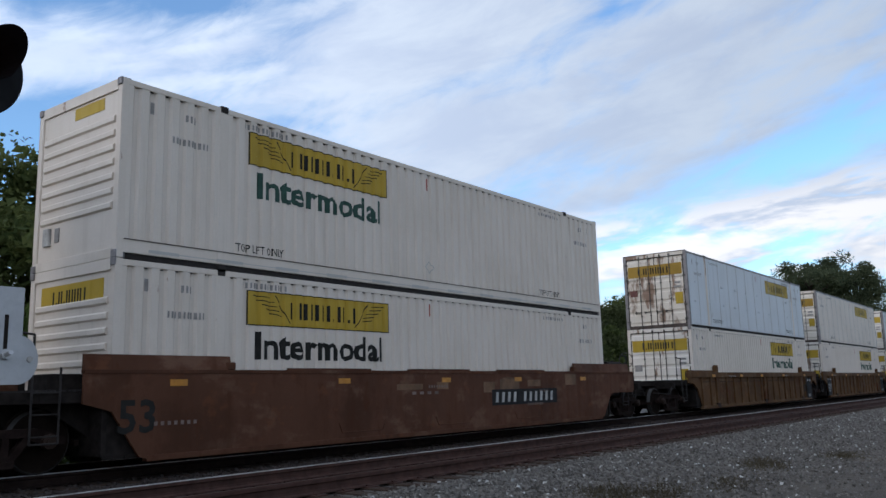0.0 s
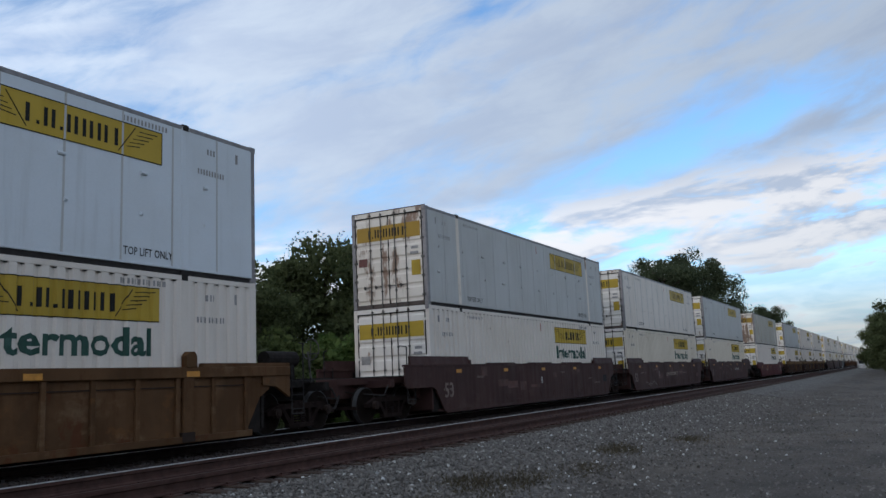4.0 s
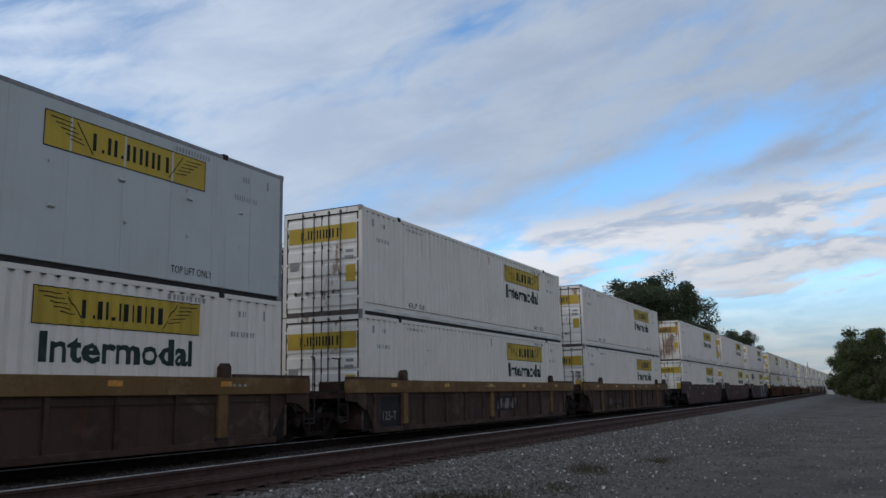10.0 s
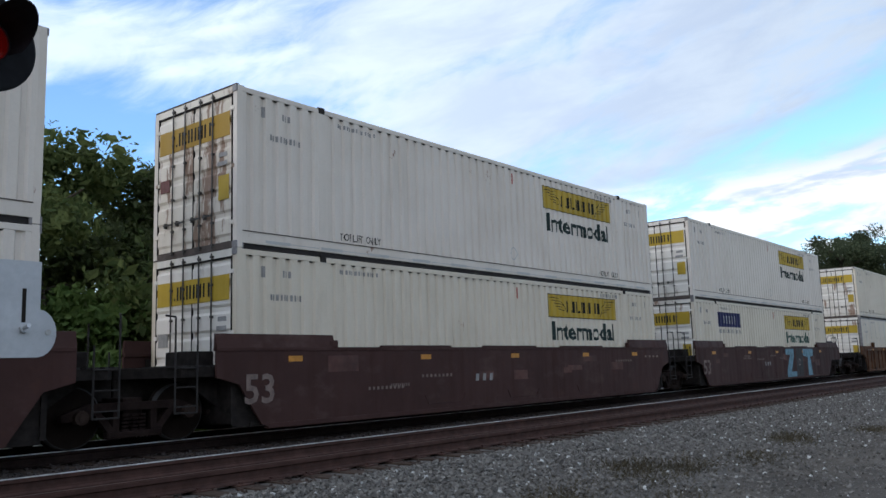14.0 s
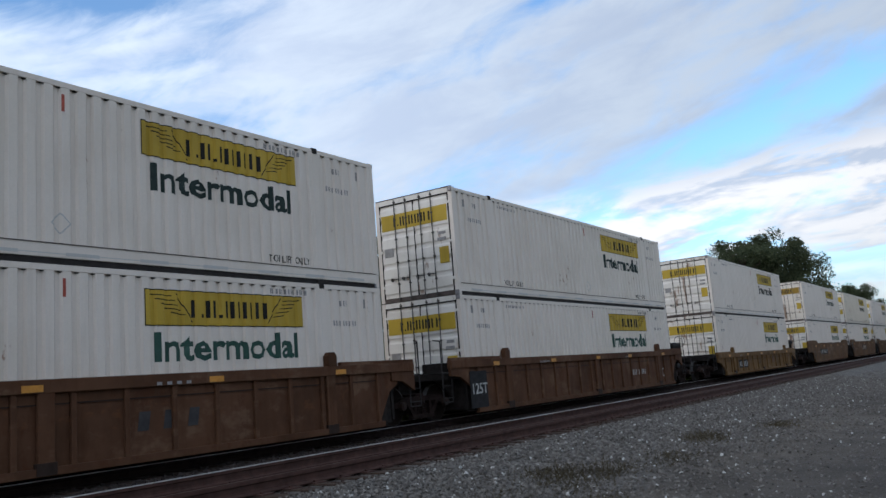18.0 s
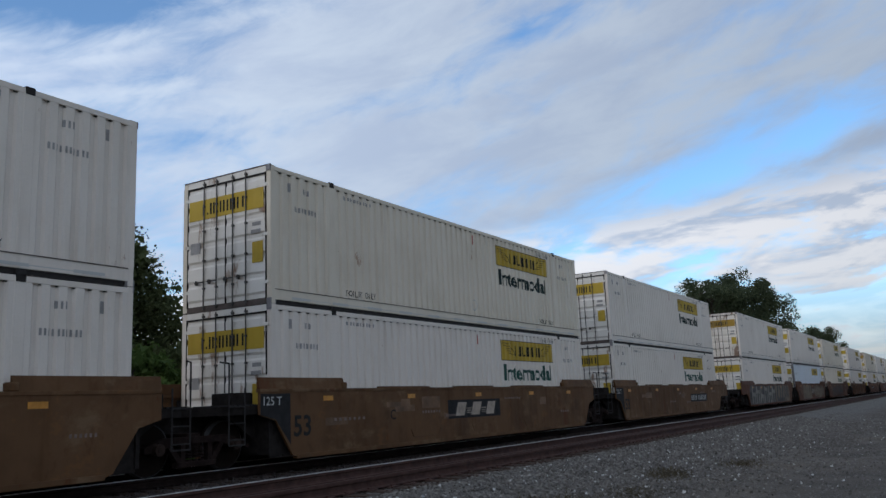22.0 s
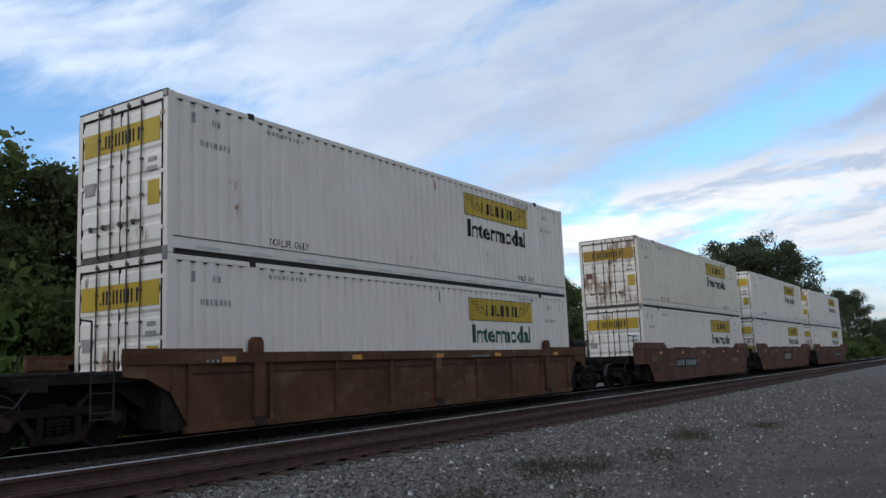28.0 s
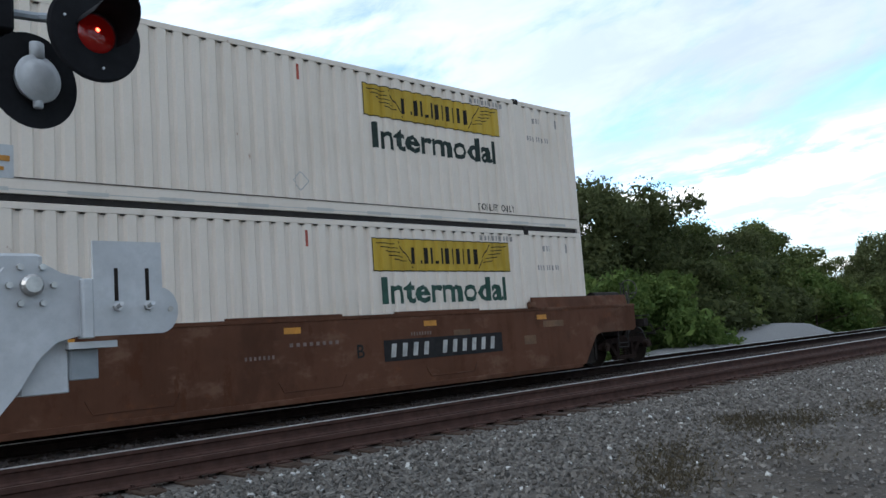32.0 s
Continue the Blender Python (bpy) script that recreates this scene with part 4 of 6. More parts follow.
    door_end(thing, rusty, wavy)
    front_end(thing, paint, small_logo, both)
    for side in ((-1, 1) if both else (-1,)):
        add_art(thing, side, wavy, word, ink or M_GREEN, plate)
    return thing


def repaint(thing, paint):
    for o in thing.children_recursive:
        if o.material_slots and o.material_slots[0].material == M_WHITE:
            o.material_slots[0].link = "OBJECT"
            o.material_slots[0].material = paint


LABEL = {
    "C": "white corrugated steel freight container with yellow logo panel",
    "B": "white corrugated freight container with black lettering",
    "R": "white corrugated freight container with rust-stained doors",
    "L": "white corrugated freight container riding in a well car",
    "K": "white corrugated freight container with dark lettering in a well car",
    "N": "white corrugated freight container with navy sign panel",
    "S": "smooth white plate freight container with grey top rail",
    "T": "smooth plate freight container with rusty doors",
    "P": "white corrugated freight container with closed front end forward",
    "Q": "white corrugated lower freight container with closed front end forward",
}
PROTO_ARGS = {
    "C": dict(kind="corrugated", ink=M_SLATE_INK, rusty=False), "B": dict(kind="corrugated", ink=M_INK, rusty=False), "R": dict(kind="corrugated", ink=M_SLATE_INK, rusty=True),
    "L": dict(kind="corrugated", deep_rail=False), "K": dict(kind="corrugated", deep_rail=False, ink=M_SLATE_INK), "N": dict(kind="corrugated", deep_rail=False, plate=True),
    "S": dict(kind="smooth", word=False), "T": dict(kind="smooth", word=False, rusty=True),
    "P": dict(kind="corrugated", both=True), "Q": dict(kind="corrugated", both=True, small_logo=False, deep_rail=False, ink=M_INK),
}
# place of each unit's leading container end at the start, and its upper and lower container: kind and paint
UNITS = [
    (-13.0, "C", M_WHITE, "L", M_WHITE), (6.84, "P", M_WHITE, "Q", M_WHITE), (30.37, "T", M_PALE, "L", M_WHITE), (49.88, "T", M_WHITE, "L", M_WHITE), (69.47, "S", M_PALE, "L", M_WHITE),
    (92.95, "T", M_GREY, "L", M_WHITE), (112.62, "S", M_WHITE, "L", M_CREAM), (132.29, "S", M_GREY, "L", M_CREAM), (156.2, "T", M_BEIGE, "K", M_WHITE),
    (179.73, "S", M_GREY, "K", M_WHITE), (199.29, "C", M_WHITE, "K", M_WHITE), (218.83, "C", M_WHITE, "K", M_WHITE), (242.37, "R", M_WHITE, "L", M_WHITE),
    (261.85, "R", M_WHITE, "K", M_CREAM), (281.3, "C", M_WHITE, "N", M_CREAM), (304.9, "B", M_CREAM, "S", M_CREAM), (324.2, "C", M_WHITE, "L", M_WHITE),
    (343.72, "C", M_WHITE, "L", M_WHITE), (367.14, "B", M_WHITE, "L", M_WHITE), (390.59, "R", M_WHITE, "L", M_WHITE), (410.05, "C", M_CREAM, "L", M_WHITE),
    (429.58, "C", M_WHITE, "L", M_WHITE), (453.0, "R", M_WHITE, "K", M_WHITE), (472.4, "C", M_WHITE, "S", M_PALE), (491.86, "C", M_CREAM, "L", M_CREAM),
    (515.19, "B", M_WHITE, "L", M_WHITE), (538.62, "R", M_CREAM, "K", M_WHITE), (558.11, "C", M_WHITE, "L", M_WHITE), (577.72, "R", M_WHITE, "L", M_WHITE),
]
LOWER_Z, UPPER_Z = 0.42, 3.325
RIDING = []                # (thing, x at the start, y, z, turn) for the train's motion


def run_of_train(t):
    return 18.067 * t - 0.00105 * (t * t - 32 * t)


def load_containers():
    protos = {}
    for i, (x, up, up_paint, lo, lo_paint) in enumerate(UNITS):
        for kind, paint, z in ((up, up_paint, UPPER_Z), (lo, lo_paint, LOWER_Z)):
            if kind not in protos:
                protos[kind] = make_container(**PROTO_ARGS[kind])
                box = protos[kind]
            else:
                box = copy_thing(protos[kind], Matrix.Identity(4))
            label = LABEL[kind]
            if paint == M_GREY:
                label = label.replace("white", "dull grey").replace("smooth plate", "smooth dull grey plate")
            elif paint == M_BEIGE:
                label = label.replace("smooth plate", "smooth dull beige plate")
            elif paint == M_CREAM:
                label = label.replace("white", "cream")
            elif paint == M_PALE:
                label = label.replace("white", "cool white").replace("smooth plate", "smooth cool white plate")
            label += ", stacked" if z == UPPER_Z else ""
            tagged(box, label, "container", "containers on the train")
            RIDING.append((box, x + HL, TRACK_Y, z, 180 if kind in "PQ" else 0, paint))
    for box, *_, paint in RIDING:
        if paint != M_WHITE:
            repaint(box, paint)


load_containers()

# ---- well cars ----
CAR_Z = 0.14               # height of the rail heads
SIDE = 1.45                # half width over the side plates
SILL, BOTTOM = 1.6, 0.27


def wheel_mesh():
    def make():
        prof = [(0.08, -0.07), (0.16, -0.07), (0.30, -0.035), (0.40, -0.06), (0.435, -0.066), (0.46, -0.06), (0.455, 0.05), (0.485, 0.06), (0.485, 0.085), (0.40, 0.085), (0.30, 0.02), (0.16, 0.06), (0.08, 0.06)]
        me = Build().lathe(prof, (0, 0, 0), (0, 1, 0), 28).mesh("wheel", True)
        me.materials.append(M_WHEEL)
        me.materials.append(M_TREAD)
        for f in me.polygons:
            if all(0.43 < math.hypot(me.vertices[i].co.x, me.vertices[i].co.z) < 0.47 for i in f.vertices):
                f.material_index = 1
        return me
    return shared("wheel", make)


def sideframe_mesh():
    def make():
        b = Build()
        top = [(-1.15, 0.52), (-0.75, 0.66), (0.75, 0.66), (1.15, 0.52), (1.15, 0.42), (0.85, 0.42), (0.55, 0.54), (-0.55, 0.54), (-0.85, 0.42), (-1.15, 0.42)]
        b.prism(top, -0.07, 0.07)
        for s in (-1, 1):
            b.prism([(s * 0.70, 0.56), (s * 0.58, 0.56), (s * 0.28, 0.2), (s * 0.42, 0.2)], -0.06, 0.06)
            b.prism([(s * 0.36, 0.56), (s * 0.26, 0.56), (s * 0.26, 0.2), (s * 0.36, 0.2)], -0.06, 0.06)
        b.box(-0.45, 0.45, -0.08, 0.08, 0.13, 0.23, 0.02)
        return b.mesh("sideframe")
    return shared("sideframe", make)


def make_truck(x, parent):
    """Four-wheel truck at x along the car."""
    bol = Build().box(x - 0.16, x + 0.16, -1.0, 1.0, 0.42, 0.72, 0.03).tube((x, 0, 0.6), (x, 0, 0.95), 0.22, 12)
    truck = part("truck", bol, M_TRUCK, parent, "four-wheel truck, black with under-car shade")
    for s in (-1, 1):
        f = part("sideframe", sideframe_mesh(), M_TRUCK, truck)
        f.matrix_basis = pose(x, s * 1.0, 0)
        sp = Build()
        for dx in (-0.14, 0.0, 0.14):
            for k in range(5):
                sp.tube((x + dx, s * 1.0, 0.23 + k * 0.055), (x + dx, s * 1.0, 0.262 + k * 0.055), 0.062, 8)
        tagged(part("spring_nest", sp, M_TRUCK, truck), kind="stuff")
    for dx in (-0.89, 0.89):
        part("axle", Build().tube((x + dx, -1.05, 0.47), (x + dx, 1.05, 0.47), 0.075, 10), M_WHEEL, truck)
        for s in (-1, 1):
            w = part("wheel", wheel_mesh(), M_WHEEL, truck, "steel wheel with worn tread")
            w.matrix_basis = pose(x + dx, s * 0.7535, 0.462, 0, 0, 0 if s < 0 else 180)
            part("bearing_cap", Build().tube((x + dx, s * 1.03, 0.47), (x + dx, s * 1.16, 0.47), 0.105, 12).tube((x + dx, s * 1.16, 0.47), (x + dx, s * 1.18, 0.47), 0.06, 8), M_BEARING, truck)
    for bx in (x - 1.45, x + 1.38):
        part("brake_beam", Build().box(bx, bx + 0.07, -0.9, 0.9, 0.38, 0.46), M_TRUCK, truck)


def side_decal(name, bm, mat, parent, x, z, label="", proud=0.006, face=SIDE):
    for v in bm.verts:
        v.co = Vector((v.co.x + x, -face - proud, v.co.z + z))
    return part(name, bm_mesh(bm, name), mat, parent, label)


def ribbon(pts, width):
    """A broad brush stroke along smooth points, as quads."""
    quads, edge = [], []
    for i, p in enumerate(pts):
        a, b = pts[max(0, i - 1)], pts[min(len(pts) - 1, i + 1)]
        dx, dz = b[0] - a[0], b[1] - a[1]
        n = math.hypot(dx, dz) or 1.0
        w = width * (0.8 + 0.2 * math.sin(3.1 * i / len(pts)))
        edge.append(((p[0] - dz / n * w, p[1] + dx / n * w), (p[0] + dz / n * w, p[1] - dx / n * w)))
    for (a, b), (c, d) in zip(edge, edge[1:]):
        quads.append([a, b, d, c])
    return quads


def graffiti(body, x0, x1, fill, edge, seed, n, style, z0=0.30, z1=1.56, back=None, width=0.10, rim=0.025):
    """Painted strokes that spell nothing: straight blocks, slanting strokes with rings, or flowing loops, each with an edge."""
    rnd = random.Random(seed)
    if back is not None:
        k = 26
        top = [(x0 - 0.4 + (x1 - x0 + 0.8) * i / k, z1 - rnd.uniform(0, 0.12) - (0.25 if i in (0, k) else 0)) for i in range(k + 1)]
        side_decal("spray_patch", flat_polys([[(a[0], z0 - 0.03), (b[0], z0 - 0.03), b, a] for a, b in zip(top, top[1:])]), back, body, 0, 0, "", 0.004)
    step, zm = (x1 - x0) / n, (z0 + z1) / 2
    lo, hi = z0 + width * 0.3, z1 - width * 0.4
    strokes = []

    def ring(cx, cz, rx, rz, a0=0.0, turn=6.4):
        return [(cx + rx * math.cos(a0 + turn * q / 16), cz + rz * math.sin(a0 + turn * q / 16)) for q in range(17)]

    for i in range(n):
        cx = x0 + (i + 0.5) * step
        if style == "blocks":
            lean = 0.10
            strokes.append(([(cx - step * 0.26 - lean, lo), (cx - step * 0.26 + lean, hi)], width))
            z = (zm + 0.05, hi - 0.35, zm - 0.1, hi - 0.2)[i % 4]
            strokes.append(([(cx - step * 0.3, z), (cx + step * 0.5, z - 0.05)], width * 0.8))
            strokes.append(([(cx + step * 0.22, z), (cx + step * 0.3, lo)], width * (0.7 + 0.1 * (i % 3))))
        elif style == "slants":
            if i < n * 0.45:
                strokes.append(([(cx - 0.3, lo), (cx + 0.12, hi)], width * 1.3))
                strokes.append((ring(cx + 0.3, lo + 0.42, step * 0.3, 0.34, 3.3, 2.6), width * 0.8))
            else:
                strokes.append((ring(cx, zm + 0.12, step * 0.33, 0.36), width * 0.65))
                if i % 2:
                    strokes.append(([(cx, zm - 0.1), (cx + 0.12, lo)], width * 0.6))
        else:
            # one flowing line that weaves up and down
            knots = [(cx + step * (q / 4 - 0.55), (lo + 0.08 if (q + i) % 2 else hi - 0.1) + rnd.uniform(-0.06, 0.2) * (1 if (q + i) % 2 else -1)) for q in range(6)]
            for off, w in ((0.0, width),):
                line = []
                for (xa, za), (xb, zb) in zip(knots, knots[1:]):
                    for q in range(6):
                        u = q / 6
                        line.append((xa + (xb - xa) * u + off + 0.12 * math.sin(math.pi * u), za + (zb - za) * (3 * u * u - 2 * u ** 3)))
                strokes.append((line, w))
            strokes.append((ring(cx, zm + 0.1, step * 0.16, 0.15, i), width * 0.5))
    clip = lambda qs: [[(x, max(z0 - 0.02, min(z1 + 0.02, z))) for x, z in q] for q in qs]
    for name, grow, mat, base, label in (("spray_outline", rim, edge, 0.006, "edges of painted strokes"), ("spray_fill", 0.0, fill, 0.016, "painted strokes")):
        bm = bmesh.new()
        for i, (pts, w) in enumerate(strokes):
            for q in clip(ribbon(pts, w + grow)):
                bm.faces.new([bm.verts.new((x, -SIDE - base - 0.0003 * i, z)) for x, z in q])
        part(name, bm_mesh(bm, name), mat, body, label)


def brand_plate(body, x, w=2.9, h=0.52, z=0.72, ink=None, face=SIDE):
    """Black panel with three plain pale shapes, where a mark is painted."""
    panel = side_decal("mark_panel", flat_boxes([(0, w, 0, h)]), M_BLACK_PANEL, body, x, z, "black painted panel with pale shapes", 0.006, face)
    polys, k = [], w / 3.5
    for i in range(3):
        o = 0.28 * k + i * 1.0 * k
        polys.append([(o + 0.16 * k, h * 0.14), (o + 0.72 * k, h * 0.14), (o + 0.90 * k, h * 0.86), (o + 0.34 * k, h * 0.86)])
        if i < 2:
            for j in range(3):
                polys.append([(o + 0.86 * k, h * (0.26 + 0.12 * j)), (o + 1.2 * k, h * (0.26 + 0.12 * j)), (o + 1.2 * k, h * (0.30 + 0.12 * j)), (o + 0.86 * k, h * (0.30 + 0.12 * j))])
    side_decal("mark_print", flat_polys(polys), ink or M_TAN_INK, panel, x, z, "pale plain shapes", 0.009, face)


def number_bars(body, x, z=0.82, h=0.24, panel=True, n=(4, 6), mat=None, w=0.27, face=SIDE):
    if panel:
        side_decal("number_panel", flat_boxes([(-0.15, (sum(n) + 1.0) * w, -0.07, h + 0.07)]), M_BLACK_PANEL, body, x, z, "black stencil panel", 0.006, face)
    rects, o = [], 0.0
    for k in n:
        for i in range(k):
            rects.append([(o, 0), (o + w * 0.42, 0), (o + w * 0.42 + h * 0.16, h), (o + h * 0.16, h)])
            o += w * 0.98
        o += w * 0.8
    for q in rects:
        side_decal("number_bar", flat_polys([q]), mat or M_WHITE_INK, body, x, z, "", 0.009, face)


def stencil(body, text, x, z, h, mat, bold=0.01, label="", face=SIDE):
    bm, _ = lettering(text, h, bold)
    side_decal("stencil", bm, mat, body, x, z, label, 0.008, face)


WEB = SIDE - 0.07          # face of the recessed web of a ribbed car
LOW_SILLS = {8: 1.32, 18: 1.33}      # the two single cars have lower sides


def well_unit(car, x, paint, ribbed, first, last, rib_step, seed, dark_ends):
    """One platform of a well car, its container end at x."""
    rnd = random.Random(seed)
    SILL = LOW_SILLS.get(seed, 1.6)
    chord = SILL - {"tan": 0.34, "gold": 0.24}.get(paint, 0.2)
    fl = Build().box(x + 0.25, x + 15.9, -1.36, 1.36, 0.30, 0.36).box(x + 0.3, x + 15.85, -0.3, 0.3, 0.22, 0.30)
    for e in (x - 0.15, x + 16.22):
        fl.box(e, e + 0.08, -1.36, 1.36, 0.36, 1.2)
    for cx in (x + 0.05, x + 2.0, x + 14.1, x + 15.9):
        for s in (-1, 1):
            fl.box(cx, cx + 0.2, s * 1.15 - 0.12, s * 1.15 + 0.12, 0.36, 0.424)
    # with dark ends the well body is coloured as if in shade
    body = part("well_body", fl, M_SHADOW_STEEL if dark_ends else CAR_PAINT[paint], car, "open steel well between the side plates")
    body.matrix_basis = pose(0, 0, -CAR_Z)
    for s in (-1, 1):
        ys = lambda a, b: sorted((s * a, s * b))
        # thin sheet whose black stands for the shade inside the well
        part("well_liner", Build().box(x - 0.1, x + 16.25, *ys(1.31, 1.325), 0.3, SILL - 0.1), M_SHADOW_STEEL, body, "inner wall of the well, coloured shadow-dark")
        if not ribbed:
            xa, xb = x - (1.7 if first else 0.5), x + 16.15 + (1.7 if last else 0.5)
            left = [(xa, SILL - 0.02), (xa, 1.05), (xa + 0.1, 0.98), (x - 0.25, 0.98), (x - 0.05, 0.92)] if first else [(xa, SILL), (xa, 1.12), (x - 0.05, 1.0)]
            right = [(x + 16.2, 0.92), (x + 16.4, 0.98), (xb - 0.1, 0.98), (xb, 1.05), (xb, SILL - 0.02)] if last else [(x + 16.2, 1.0), (xb, 1.12), (xb, SILL)]
            poly = left + [(x + 0.42, BOTTOM + 0.05), (x + 0.6, BOTTOM), (x + 15.55, BOTTOM), (x + 15.73, BOTTOM + 0.05)] + right
            part("side_plate", Build().prism(poly, *ys(SIDE - 0.05, SIDE)), CAR_PAINT[paint], body, "tall smooth steel side plate")
            part("sill_cap", Build().box(xa, xb, *ys(SIDE - 0.1, SIDE + 0.012), SILL - 0.05, SILL + 0.012, 0.008), CAR_PAINT[paint], body)
            part("bottom_chord", Build().box(x + 0.55, x + 15.6, *ys(SIDE - 0.12, SIDE + 0.01), BOTTOM - 0.03, BOTTOM + 0.06, 0.01), CAR_PAINT[paint], body)
            for a, b in ((xa + (0.3 if first else 0), x + 2.1), (x + 14.05, xb - (0.3 if last else 0))):
                pr = Build().prism([(s * (SIDE + 0.008), SILL + 0.01), (s * (SIDE - 0.04), SILL + 0.235), (s * (SIDE - 0.08), SILL + 0.24), (s * (SIDE - 0.08), SILL + 0.01)], a, b, "x")
                part("end_flange", pr, CAR_PAINT[paint], body, "raised flange at the end of the well")
                e = b if a < x else a
                part("guide", Build().box(e - 0.1, e + 0.1, *ys(SIDE - 0.12, SIDE + 0.02), SILL + 0.01, SILL + 0.14, 0.03), CAR_PAINT[paint], body)
            for k in range(3) if s < 0 else ():
                a = x + 3.4 + k * 3.4
                part("low_cap", Build().box(a, a + 2.2, *ys(SIDE - 0.09, SIDE - 0.01), SILL + 0.012, SILL + 0.05, 0.012), CAR_PAINT[paint], body)
            wv = Build()
            for a in (5.0, 8.0, 11.2):
                wv.path([(x + a - 0.35, s * (SIDE + 0.004), 0.62), (x + a - 0.25, s * (SIDE + 0.004), 0.44), (x + a + 0.9, s * (SIDE + 0.004), 0.44), (x + a + 1.0, s * (SIDE + 0.004), 0.62)], 0.008, 5)
            tagged(part("weld_seam", wv, CAR_PAINT[paint], body), kind="stuff")
        else:
            part("side_plate", Build().prism([(x - 0.3, chord + 0.04), (x - 0.3, min(1.14, chord)), (x + 0.0, 0.98), (x + 0.3, 0.5), (x + 0.42, BOTTOM + 0.04), (x + 15.73, BOTTOM + 0.04), (x + 15.85, 0.5), (x + 16.15, 0.98), (x + 16.45, min(1.14, chord)), (x + 16.45, chord + 0.04)], *ys(SIDE - 0.11, SIDE - 0.07)), CAR_PAINT[paint], body, "recessed side web")
            part("top_chord", Build().box(x - 0.9, x + 17.05, *ys(SIDE - 0.14, SIDE + 0.01), chord, SILL, 0.02), CAR_PAINT["gold"] if paint in ("tan",) else CAR_PAINT[paint], body, "wide steel top chord")
            part("bottom_chord", Build().box(x + 0.3, x + 15.85, *ys(SIDE - 0.14, SIDE + 0.0), BOTTOM - 0.03, BOTTOM + 0.09, 0.012), CAR_PAINT[paint], body)
            # ledge coloured dark brown to draw the shadow line below the chord
            part("web_ledge", Build().box(x + 0.45, x + 15.7, *ys(SIDE - 0.075, SIDE - 0.05), chord - 0.17, chord - 0.15), M_BEARING, body, "thin ledge below the chord, dark as a shadow line")
            edge = CAR_PAINT["gold"] if paint == "tan" and seed != 25 else CAR_PAINT[paint]
            n = int(15.4 / rib_step)
            for i in range(n + 1) if s < 0 else ():
                rx = x + 0.4 + i * 15.3 / n
                part("side_rib", Build().box(rx - 0.045, rx + 0.045, *ys(SIDE - 0.08, SIDE - 0.012), BOTTOM + 0.06, chord, 0.008), CAR_PAINT[paint], body)
            for rx in (2.0, 8.07, 14.15) if s < 0 else ():
                part("post_rib", Build().box(x + rx - 0.13, x + rx + 0.13, *ys(SIDE - 0.08, SIDE + 0.004), BOTTOM - 0.02, chord + 0.02, 0.015), edge, body)
                part("post_foot", Build().box(x + rx - 0.16, x + rx + 0.16, *ys(SIDE - 0.08, SIDE + 0.008), BOTTOM - 0.02, BOTTOM + 0.16, 0.01), M_BEARING if seed != 11 else edge, body)
            for rx in (1.95, 14.2):
                g = Build().prism([(x + rx - 0.13, SILL), (x + rx + 0.13, SILL), (x + rx + 0.13, SILL + 0.2), (x + rx + 0.07, SILL + 0.28), (x + rx - 0.05, SILL + 0.28), (x + rx - 0.13, SILL + 0.2)], *ys(SIDE - 0.12, SIDE + 0.02))
                part("guide", g, CAR_PAINT[paint], body, "upright container guide")
            for a, b in ((x - 0.9, x + 1.6), (x + 14.5, x + 17.05)):
                part("end_cap_strip", Build().box(a, b, *ys(SIDE - 0.12, SIDE - 0.01), SILL, SILL + 0.07, 0.012), CAR_PAINT[paint], body)
            for a in (x - 0.9, x + 16.2):
                part("end_gusset", Build().prism([(a, chord), (a + 0.85, chord), (a + 0.85, chord - 0.45), (a + 0.42, chord - 0.22), (a, chord - 0.18)], *ys(SIDE - 0.1, SIDE - 0.02)), CAR_PAINT[paint], body)
        rf = shared("reflector", lambda: Build().box(-0.16, 0.16, -0.004, 0.0, 0, 0.1).mesh("reflector"))
        if s < 0:
            for i in range(5):
                r = part("reflector", rf, M_ORANGE, body, "orange reflector strip")
                r.matrix_basis = pose(x + 1.3 + i * 3.3 + rnd.uniform(-0.3, 0.3), -SIDE - (0.012 if ribbed else 0.002), SILL - 0.18 if ribbed else SILL - 0.24)
            for i in range(5 if not ribbed else 2):
                a, z = rnd.uniform(0.2, 15), rnd.uniform(0.75, SILL - 0.3)
                if not ribbed:
                    side_decal("stencil_mark", flat_boxes(small_bars(0, rnd.uniform(0.4, 1.2), 0, 0.06, rnd.randint(4, 9))), M_MUTED_INK, body, x + a, z, "", 0.0065 + 0.0004 * i)
                else:
                    side_decal("stencil_mark", flat_boxes(small_bars(0, rnd.uniform(0.4, 1.0), 0, 0.05, rnd.randint(4, 9))), M_GREY_INK, body, x + a, SILL - 0.18, "", 0.014)
            if not ribbed:
                for i in range(7):
                    a, z = rnd.uniform(0.2, 15), rnd.uniform(0.7, SILL - 0.34)
                    side_decal("paint_patch", flat_boxes([(0, rnd.uniform(0.3, 0.9), 0, rnd.uniform(0.1, 0.3))]), M_FADED if paint not in ("maroon", "crimson") else M_MUTED, body, x + a, z, "", 0.0015 + 0.0005 * i)
    ends = ((x - 0.15, -1, first), (x + 16.3, 1, last))
    for e, d, outer in ends:
        # dark ends: shade between the cars is painted into the platform colour
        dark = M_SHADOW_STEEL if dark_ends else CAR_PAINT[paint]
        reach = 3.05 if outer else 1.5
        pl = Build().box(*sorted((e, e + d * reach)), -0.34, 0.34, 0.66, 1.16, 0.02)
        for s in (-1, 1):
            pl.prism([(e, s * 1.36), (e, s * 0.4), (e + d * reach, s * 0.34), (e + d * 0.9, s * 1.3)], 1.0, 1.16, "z")
